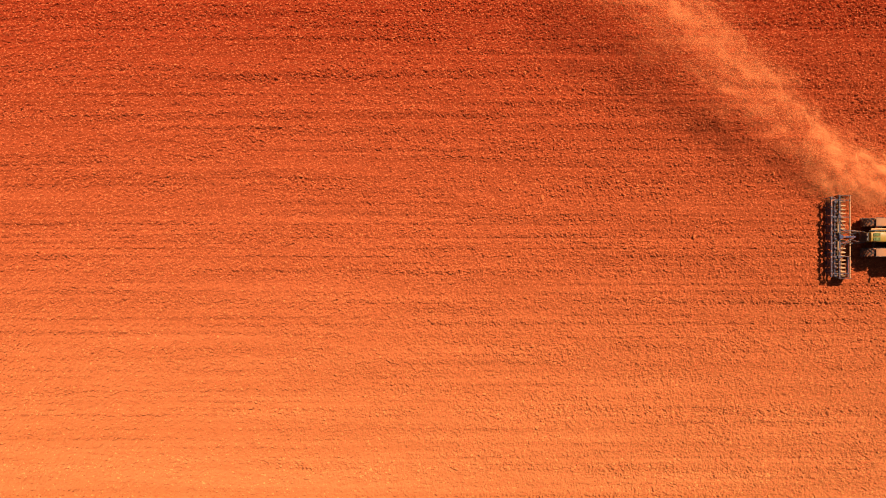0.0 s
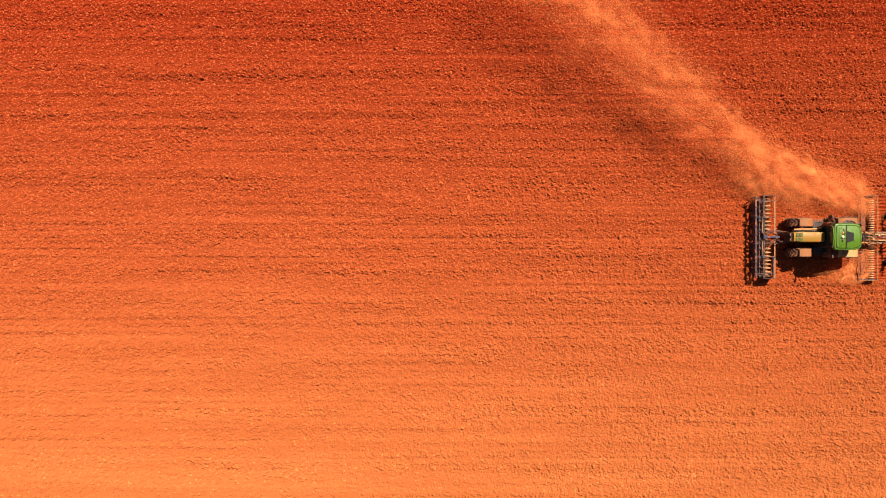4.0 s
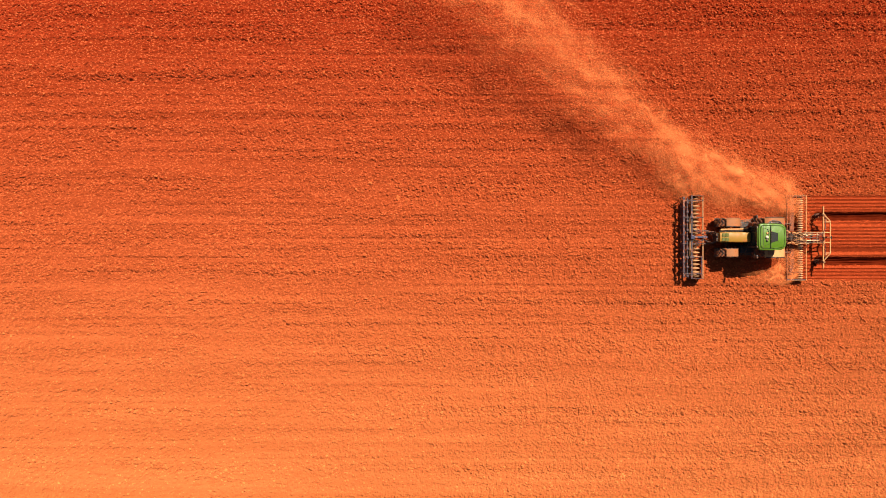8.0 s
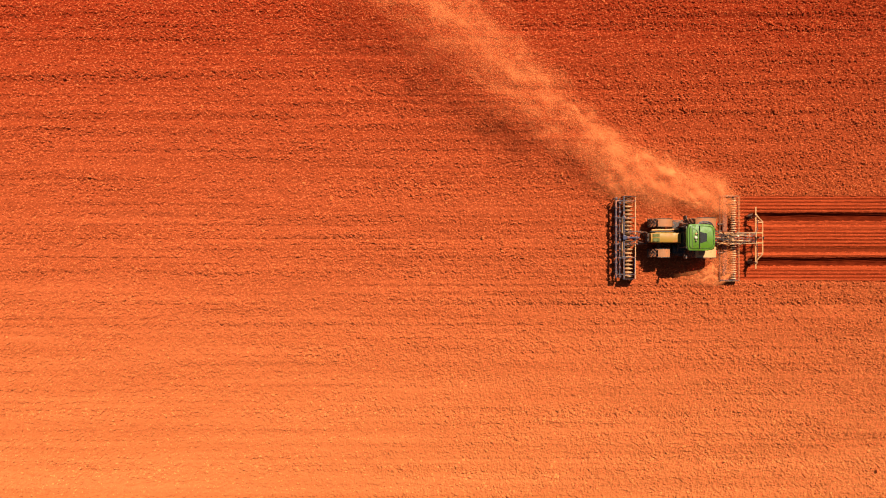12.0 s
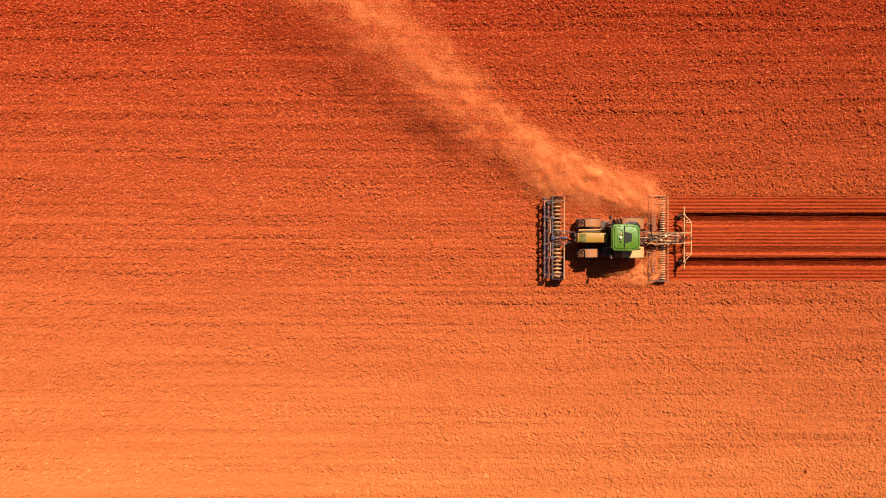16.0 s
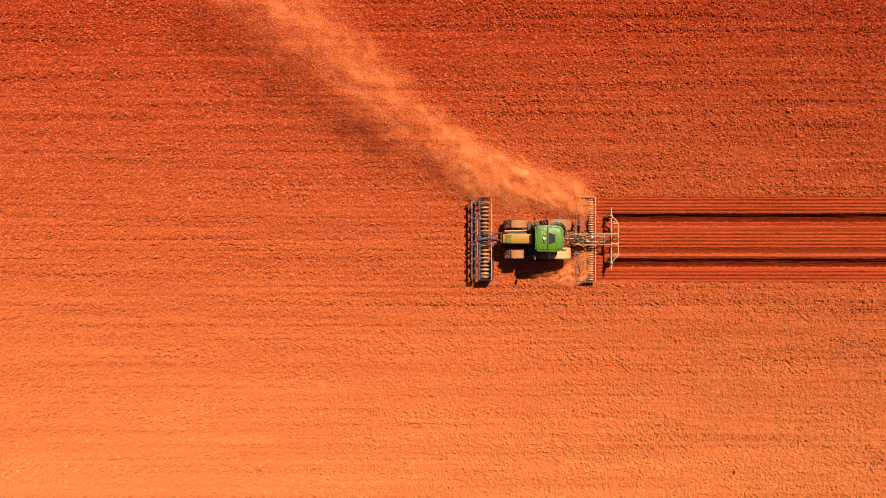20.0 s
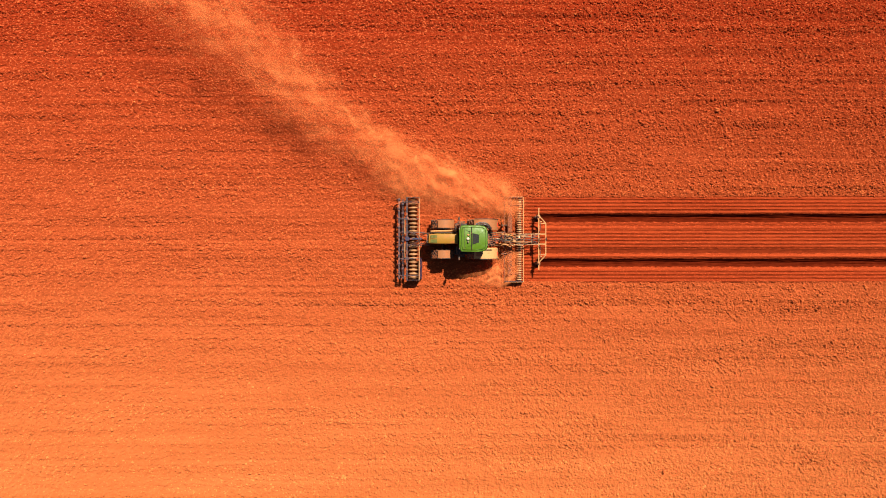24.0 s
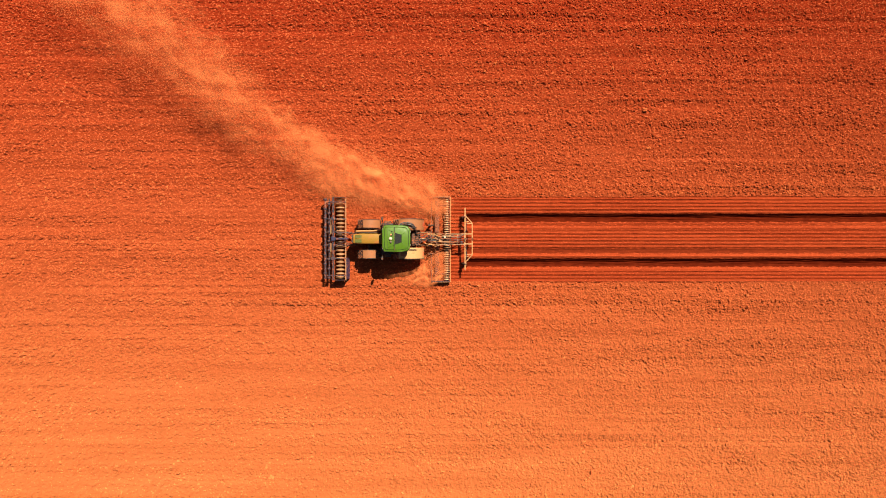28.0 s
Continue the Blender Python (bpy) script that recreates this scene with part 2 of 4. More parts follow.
def hose(bm, points, r, sides=7, steps=6):
    """A smooth tube through the points."""
    p = [Vector(v) for v in points]
    line = []
    for i in range(len(p) - 1):
        p0, p1, p2, p3 = p[max(i - 1, 0)], p[i], p[i + 1], p[min(i + 2, len(p) - 1)]
        for s in range(steps):
            t = s / steps
            line.append(0.5 * (2 * p1 + (p2 - p0) * t + (2 * p0 - 5 * p1 + 4 * p2 - p3) * t * t + (3 * p1 - p0 - 3 * p2 + p3) * t ** 3))
    line.append(p[-1])
    rings = []
    for i, v in enumerate(line):
        d = (line[min(i + 1, len(line) - 1)] - line[max(i - 1, 0)]).normalized()
        q = d.to_track_quat("Z", "Y").to_matrix()
        rings.append([bm.verts.new(v + q @ Vector((math.cos(a) * r, math.sin(a) * r, 0))) for a in (math.tau * j / sides for j in range(sides))])
    for u, w in zip(rings, rings[1:]):
        for j in range(sides):
            bm.faces.new((u[j], u[(j + 1) % sides], w[(j + 1) % sides], w[j]))
    bm.faces.new(rings[0][::-1]), bm.faces.new(rings[-1])
    return bm


def lathe(bm, profile, sides=32, at=(0, 0, 0)):
    """A body of revolution about the y axis: profile of (y, radius)."""
    rings = []
    for y, r in profile:
        rings.append([bm.verts.new((at[0] + math.cos(a) * r, at[1] + y, at[2] + math.sin(a) * r)) for a in (math.tau * j / sides for j in range(sides))])
    for u, w in zip(rings, rings[1:]):
        for j in range(sides):
            bm.faces.new((u[j], w[j], w[(j + 1) % sides], u[(j + 1) % sides]))
    bm.faces.new(rings[0]), bm.faces.new(rings[-1][::-1])
    return bm


def slab(bm, outline, z0, z1, bevel=0.0):
    """A flat outline in plan, raised from z0 to z1."""
    lo = [bm.verts.new((x, y, z0)) for x, y in outline]
    hi = [bm.verts.new((x, y, z1)) for x, y in outline]
    n = len(lo)
    faces = [bm.faces.new(lo[::-1]), bm.faces.new(hi)]
    faces += [bm.faces.new((lo[i], lo[(i + 1) % n], hi[(i + 1) % n], hi[i])) for i in range(n)]
    if bevel:
        bmesh.ops.bevel(bm, geom=list(faces[1].edges), offset=bevel, segments=3, profile=0.5, affect="EDGES")
    return bm


def B():
    return bmesh.new()


# ---- the field ----
DX = 0.054
GX0, GX1, GY0, GY1 = -66.2, 32.0, -18.0, 18.0
BED_X0, BED_Y0, BED_Y1 = 0.42, -2.30, 3.66      # the strip already worked
rng = np.random.default_rng(7)


def field(nx, ny, lx, ly, seed, step=DX):
    """Smooth random ground: white noise softened over lx by ly metres, of unit spread."""
    r = np.random.default_rng(seed).standard_normal((nx, ny)).astype(np.float32)
    fx, fy = np.fft.fftfreq(nx, step)[:, None], np.fft.rfftfreq(ny, step)[None, :]
    g = np.exp(-2 * (math.pi ** 2) * ((fx * lx) ** 2 + (fy * ly) ** 2))
    out = np.fft.irfft2(np.fft.rfft2(r) * g, s=(nx, ny))
    return (out / out.std()).astype(np.float32)


def sheet(name, xs, ys, z, mats, skirt=0.0, shake=0.0):
    """One ground mesh over a grid of xs by ys, with a skirt out to the horizon."""
    nx, ny = len(xs), len(ys)
    co = np.empty((nx, ny, 3), np.float32)
    co[..., 0], co[..., 1], co[..., 2] = xs[:, None], ys[None, :], z
    if shake:
        for k in (0, 1):
            co[1:-1, 1:-1, k] += np.random.default_rng(60 + k).uniform(-shake, shake, (nx - 2, ny - 2))
    co = co.reshape(-1, 3)
    i = np.arange(nx * ny).reshape(nx, ny)
    quads = np.stack([i[:-1, :-1], i[1:, :-1], i[1:, 1:], i[:-1, 1:]], -1).reshape(-1, 4)
    if skirt:
        rim = np.concatenate([i[:, 0], i[-1, 1:], i[-2::-1, -1], i[0, -2:0:-1]])
        far = co[rim].copy()
        mid = np.array([(xs[0] + xs[-1]) / 2, (ys[0] + ys[-1]) / 2, 0])
        d = far - mid
        d[:, :2] *= (skirt / np.maximum(np.abs(d[:, 0]), np.abs(d[:, 1])))[:, None]
        far = mid + d
        far[:, 2] = 0
        near = co[rim] + (far - co[rim]) * 0.001                   # level out just past the edge
        near[:, 2] = 0
        for ring in (near, far):
            j = np.arange(len(rim)) + len(co)
            quads = np.concatenate([quads, np.stack([rim, j, np.roll(j, -1), np.roll(rim, -1)], -1)])
            co = np.concatenate([co, ring.astype(np.float32)])
            rim = j
    me = bpy.data.meshes.new(name)
    me.vertices.add(len(co))
    me.vertices.foreach_set("co", co.ravel())
    me.loops.add(quads.size)
    me.loops.foreach_set("vertex_index", quads.ravel().astype(np.int32))
    me.polygons.add(len(quads))
    me.polygons.foreach_set("loop_start", np.arange(0, quads.size, 4, dtype=np.int32))
    for m in mats:
        me.materials.append(m)
    me.update(calc_edges=True)
    me.shade_flat()
    return new(name, me)


gx, gy = np.arange(GX0, GX1, DX, dtype=np.float32), np.arange(GY0, GY1, DX, dtype=np.float32)
NX, NY = len(gx), len(gy)


def bands(y):
    """How cloddy the old tillage is across the field: rough rows, smooth strips between."""
    a = np.full_like(y, 0.62)
    for at, wide, more in ((16.4, 0.5, 0.35), (15.3, 0.4, 0.4), (13.7, 1.0, -0.2), (12.0, 0.5, 0.5), (9.6, 0.35, 0.45), (8.2, 0.8, 0.2),
                           (6.2, 0.4, 0.35), (4.3, 0.5, 0.45), (2.7, 0.6, -0.3), (1.75, 0.2, 0.5), (1.0, 0.25, 0.55), (0.3, 0.2, 0.4), (-0.5, 0.2, 0.35),
                           (-1.65, 0.2, 0.3), (-2.6, 0.5, -0.25), (-3.75, 0.35, 0.4), (-5.6, 0.8, -0.2), (-7.4, 0.4, 0.25), (-9.2, 0.7, -0.25),
                           (-11.4, 0.3, 0.65), (-13.2, 0.5, 0.1), (-15.3, 0.3, 0.35), (-16.7, 0.6, -0.1)):
        a = a + more * np.exp(-((y - at) / wide) ** 2)
    return a


patch = 1 + 0.12 * field(NX, NY, 2.0, 0.28, 1) + 0.10 * field(NX, NY, 6.0, 0.12, 10) + 0.10 * field(NX, NY, 0.7, 0.5, 2)
rough = np.clip(((0.52 + 0.46 * bands(gy)) * (0.93 - 0.004 * gy))[None, :] * patch, 0.45, 1.25)


def lumps(count, lo, hi, power, flatness, seed):
    """Rounded, tilted crumbs of soil pressed into the ground, thicker where it is rough; the highest one shows."""
    g = np.random.default_rng(seed)
    x, y = g.uniform(GX0, GX1, count), g.uniform(GY0, GY1, count)
    ix, iy = np.minimum(((x - GX0) / DX).astype(int), NX - 1), np.minimum(((y - GY0) / DX).astype(int), NY - 1)
    keep = g.random(count) < (rough[ix, iy] / 1.25) ** power
    x, y, ix, iy = x[keep], y[keep], ix[keep], iy[keep]
    k = len(x)
    r = lo * (hi / lo) ** (g.random(k) ** 1.6)
    turn, slim = g.uniform(0, math.pi, k), g.uniform(0.62, 1.0, k)
    c, s = np.cos(turn), np.sin(turn)
    tx, ty, tall = g.normal(0, 0.35, k), g.normal(0, 0.35, k), flatness * g.uniform(0.65, 1.3, k)
    out = np.zeros(NX * NY, np.float32)
    reach = int(math.ceil(hi / DX))
    for i in range(-reach, reach + 1):
        for j in range(-reach, reach + 1):
            jx, jy = ix + i, iy + j
            dx, dy = (GX0 + jx * DX - x) / r, (GY0 + jy * DX - y) / r
            u, v = dx * c + dy * s, (dy * c - dx * s) / slim
            q = 1 - u * u - v * v
            ok = (q > 0) & (jx >= 0) & (jx < NX) & (jy >= 0) & (jy < NY)
            h = r * (tall * np.maximum(q, 0) ** 0.55 + (tx * dx + ty * dy) * q)
            np.maximum.at(out, (jx * NY + jy)[ok], h[ok].astype(np.float32))
    return out.reshape(NX, NY)


small = lumps(400000, 0.050, 0.085, 1.0, 1.02, 31)
medium = lumps(50000, 0.072, 0.115, 2.0, 0.84, 32)
large = lumps(1600, 0.12, 0.19, 4.0, 0.66, 33)
height = np.maximum(np.maximum(small, medium), large) * (0.62 + 0.52 * rough) + rough * (0.018 * field(NX, NY, 0.042, 0.036, 5) + 0.014 * field(NX, NY, 0.075, 0.06, 7))
height += 0.012 * field(NX, NY, 0.30, 0.22, 4) + 0.016 * field(NX, NY, 1.6, 0.16, 6) + 0.022 * field(NX, NY, 7.0, 0.10, 9) + 0.02 * field(NX, NY, 5, 0.5, 8)
for at, deep, wide in ((2.10, 0.085, 0.16), (1.55, 0.04, 0.09), (1.12, 0.04, 0.07), (0.62, 0.05, 0.07), (0.2, 0.04, 0.06), (-0.15, 0.05, 0.07), (-0.7, 0.04, 0.06), (-1.30, 0.04, 0.08), (-1.75, 0.045, 0.11),
                       (-11.75, 0.05, 0.10), (9.95, 0.05, 0.12), (-13.4, 0.05, 0.1), (-3.95, 0.04, 0.1), (15.0, 0.04, 0.15), (10.5, 0.03, 0.12)):
    height -= 0.66 * (deep * np.exp(-((gy - at) / wide) ** 2))[None, :] * (1 + 0.35 * field(NX, 1, 3.0, 0.1, 40 + int(at * 7) % 31))
inside = (gx[:, None] > BED_X0 + 0.08) & (gy[None, :] > BED_Y0 + 0.08) & (gy[None, :] < BED_Y1 - 0.08)
height -= height.mean()
surface = height.copy()
height = np.where(inside, -0.70, height)
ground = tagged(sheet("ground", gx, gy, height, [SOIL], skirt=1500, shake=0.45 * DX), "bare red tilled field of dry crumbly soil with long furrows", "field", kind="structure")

# the worked strip: drilled ridges, two trenches and banks
BDY = 0.0165
bx, by = np.arange(BED_X0, GX1, 0.09, dtype=np.float32), np.arange(BED_Y0, BED_Y1, BDY, dtype=np.float32)
RIDGE = 0.098
comb = 0.030 * np.cos(math.tau * (by - BED_Y1) / RIDGE) - 0.01

def notch(y, y0, y1, deep, soft=0.04):
    return -deep / (1 + np.exp(-(y - y0) / soft)) / (1 + np.exp((y - y1) / soft))


def bank(y, at, high, wide):
    return high * np.exp(-((y - at) / wide) ** 2)


flat = lambda y0, y1: 1 - 1 / (1 + np.exp(-(by - y0) / 0.02)) / (1 + np.exp((by - y1) / 0.02))
prof = comb * flat(1.30, 2.60) * flat(-1.36, 0.06)
prof = prof + notch(by, 1.92, 2.37, 0.46, 0.075) + bank(by, 1.79, 0.05, 0.04) + notch(by, 1.62, 1.76, 0.05) + bank(by, 1.46, 0.06, 0.09) + notch(by, 1.24, 1.32, 0.04)
prof = prof + notch(by, -1.22, -0.76, 0.46, 0.075) + bank(by, -0.50, 0.06, 0.07) + notch(by, -0.30, 0.03, 0.10) + bank(by, -1.40, 0.03, 0.04)
nbx, nby = len(bx), len(by)
crumb = field(nbx, nby, 0.6, 0.12, 11, 0.09)
opened = 1 / (1 + np.exp(-(bx - 1.42) / 0.07))[:, None]              # the shares open the trenches here
bed = (prof[None, :] * opened + comb[None, :] * (1 - opened)) * (1 + 0.05 * crumb) + 0.005 * field(nbx, nby, 0.08, 0.05, 13, 0.05) + 0.008 * field(nbx, nby, 1.2, 0.3, 14, 0.09)
bed = bed - 0.01
tagged(sheet("seedbed", bx, by, bed, [BED]), "freshly drilled red seedbed with fine ridges and two dark moist trenches", "seedbed", kind="structure")


def crumbs(name, at, size, mat, flatness=0.85):
    """Many irregular lumps in one mesh, bedded in the soil: the four faces that stand out of it."""
    k = len(at)
    base = np.array([(1, 0, -0.5), (0, 1, -0.5), (-1, 0, -0.5), (0, -1, -0.5), (0, 0, 1.1)], np.float32)
    tri = np.array([(0, 1, 4), (1, 2, 4), (2, 3, 4), (3, 0, 4)], np.int32)
    v = base[None] * (size[:, None, None] * rng.uniform(0.6, 1.35, (k, 5, 1))) + rng.uniform(-0.3, 0.3, (k, 5, 3)) * size[:, None, None]
    a = rng.uniform(0, math.tau, k)
    c, s = np.cos(a)[:, None], np.sin(a)[:, None]
    x, y = v[..., 0] * c - v[..., 1] * s, v[..., 0] * s + v[..., 1] * c
    v = np.stack([x * 1.15, y, v[..., 2] * flatness], -1) + at[:, None, :]
    me = bpy.data.meshes.new(name)
    me.vertices.add(k * 5)
    me.vertices.foreach_set("co", v.astype(np.float32).ravel())
    f = (tri[None] + 5 * np.arange(k)[:, None, None]).ravel().astype(np.int32)
    me.loops.add(f.size)
    me.loops.foreach_set("vertex_index", f)
    me.polygons.add(f.size // 3)
    me.polygons.foreach_set("loop_start", np.arange(0, f.size, 3, dtype=np.int32))
    me.materials.append(mat)
    me.update(calc_edges=True)
    return new(name, me)


def scatter(count, power, lo, hi):
    """Places on the open field, thicker where it is rough."""
    x, y = rng.uniform(GX0 + 1, GX1 - 0.2, count), rng.uniform(GY0 + 0.3, GY1 - 0.3, count)
    ix, iy = ((x - GX0) / DX).astype(int), ((y - GY0) / DX).astype(int)
    keep = rng.random(count) < (rough[ix, iy] / 1.35) ** power
    keep &= ~((x > BED_X0 - 0.1) & (y > BED_Y0 - 0.1) & (y < BED_Y1 + 0.1))
    x, y, ix, iy = x[keep], y[keep], ix[keep], iy[keep]
    size = np.clip(lo * np.exp(rng.normal(0, 0.5, len(x))), 0.02, hi)
    return np.stack([x, y, surface[ix, iy] + size * 0.15], -1), size


at, size = scatter(240000, 1.8, 0.034, 0.10)
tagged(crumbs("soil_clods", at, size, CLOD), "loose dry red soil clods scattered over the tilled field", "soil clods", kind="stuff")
n = 9000
at = np.stack([rng.uniform(BED_X0 + 0.1, GX1 - 0.5, n), rng.uniform(BED_Y0 + 0.05, BED_Y1 - 0.05, n), np.zeros(n)], -1)
at[:, 2] = bed[((at[:, 0] - BED_X0) / 0.09).astype(int), ((at[:, 1] - BED_Y0) / BDY).astype(int)] + 0.005
tagged(crumbs("soil_crumbs", at, np.clip(0.014 * np.exp(rng.normal(0, 0.45, n)), 0.008, 0.045), BED), "small dry crumbs lying on the drilled seedbed", "soil crumbs", kind="stuff")


def clod_mesh(seed):
    """A broken lump of soil, about fifty faces."""
    g = random.Random(seed)
    bm = bmesh.new()
    bmesh.ops.create_icosphere(bm, subdivisions=2, radius=1)
    for v in bm.verts:
        k = 0.75 + 0.55 * noise.noise(v.co * 1.3 + Vector((seed * 7.1, 0, 0))) + g.uniform(-0.07, 0.07)
        v.co = Vector((v.co.x * 1.2, v.co.y * 0.95, v.co.z * 0.7)) * k
    me = bpy.data.meshes.new("clod")
    bm.to_mesh(me)
    bm.free()
    me.materials.append(CLOD)
    return me


CLODS = [clod_mesh(i) for i in range(6)]
picks = random.Random(5)
for i in range(300):
    row, spread = picks.choice(((3.95, 0.25), (3.95, 0.25), (4.3, 0.5), (-11.4, 0.25), (-2.75, 0.2), (-3.7, 0.3), (1.0, 0.6), (0.2, 0.5), (-0.9, 0.3), (-11.7, 0.12), (-15.3, 0.3), (9.6, 0.4), (12.0, 0.6), (6.3, 0.8), (15.4, 0.6)))
    x, y = picks.uniform(-45, 32), row + picks.gauss(0, spread)
    if x > BED_X0 - 8.5 and BED_Y0 - 0.15 < y < BED_Y1 + 0.15:
        continue
    r = min(0.16, max(0.055, 0.085 * math.exp(picks.gauss(0, 0.3))))
    ob = new("clod", CLODS[i % 6])
    ob.parent = ground
    ob.location = (x, y, float(surface[int((x - GX0) / DX), int((y - GY0) / DX)]) + r * 0.2)
    ob.rotation_euler = (0, 0, picks.uniform(0, 6.28))
    ob.scale = (r, r, r)


# ---- the tractor: heads towards -x ----
def wheel(name, parent, at, r, wide, lugs, rim_r, side):
    """A driven farm wheel: barred tyre, dished rim, hub."""
    w = new(name)
    w.parent, w.location = parent, at
    bm = lathe(B(), [(-wide * 0.42, rim_r), (-wide * 0.5, rim_r * 1.25), (-wide * 0.5, r * 0.86), (-wide * 0.4, r * 0.94), (0, r * 0.955),
                     (wide * 0.4, r * 0.94), (wide * 0.5, r * 0.86), (wide * 0.5, rim_r * 1.25), (wide * 0.42, rim_r)], 44)
    for i in range(lugs):
        for s in (-1, 1):
            a = math.tau * (i + (0.5 if s > 0 else 0)) / lugs
            turn = pose(0, 0, 0, 0, -math.degrees(a), 0) @ pose(r * 0.945, s * wide * 0.25, 0, s * 38, 0, 0)
            n0 = len(bm.verts)
            box(bm, -0.045, 0.045, -wide * 0.29, wide * 0.29, -0.035, 0.035, 0)
            bm.verts.ensure_lookup_table()
            bmesh.ops.transform(bm, matrix=turn, verts=bm.verts[n0:])
    bmesh.ops.recalc_face_normals(bm, faces=bm.faces)
    part("tyre", bm, RUBBER, w, "black barred tyre caked with red dust")
    bm = lathe(B(), [(-wide * 0.40, rim_r * 1.02), (-wide * 0.36, rim_r * 0.92), (side * wide * 0.08, rim_r * 0.80), (side * wide * 0.12, rim_r * 0.3),
                     (wide * 0.36, rim_r * 0.92), (wide * 0.40, rim_r * 1.02)], 36)
    part("rim", bm, RIM, w, "yellow painted rim")
    bm = lathe(B(), [(side * wide * 0.05, 0.16), (side * wide * 0.42, 0.15), (side * wide * 0.46, 0.09)], 20)
    for i in range(8):
        a = math.tau * i / 8
        rod(bm, (math.cos(a) * 0.12, side * wide * 0.4, math.sin(a) * 0.12), (math.cos(a) * 0.12, side * wide * 0.47, math.sin(a) * 0.12), 0.018, sides=6)
    part("hub", bm, RIM, w)
    return w


def arch(bm, cx, cz, r, a0, a1, y0, y1, thick=0.03, steps=12, lip=0.0):
    """A curved mudguard over a wheel, in the x-z plane from angle a0 to a1."""
    cols = []
    for i in range(steps + 1):
        a = radians(a0 + (a1 - a0) * i / steps)
        u = Vector((math.cos(a), 0, math.sin(a)))
        c = Vector((cx, 0, cz))
        row = []
        for rr, y in ((r, y0), (r, y1), (r + thick, y1 - lip), (r + thick, y0 + lip)):
            v = c + u * rr
            row.append(bm.verts.new((v.x, y, v.z)))
        cols.append(row)
    for p, q in zip(cols, cols[1:]):
        for j in range(4):
            bm.faces.new((p[j], p[(j + 1) % 4], q[(j + 1) % 4], q[j]))
    bm.faces.new(cols[0][::-1]), bm.faces.new(cols[-1])
    bmesh.ops.recalc_face_normals(bm, faces=bm.faces)
    return bm


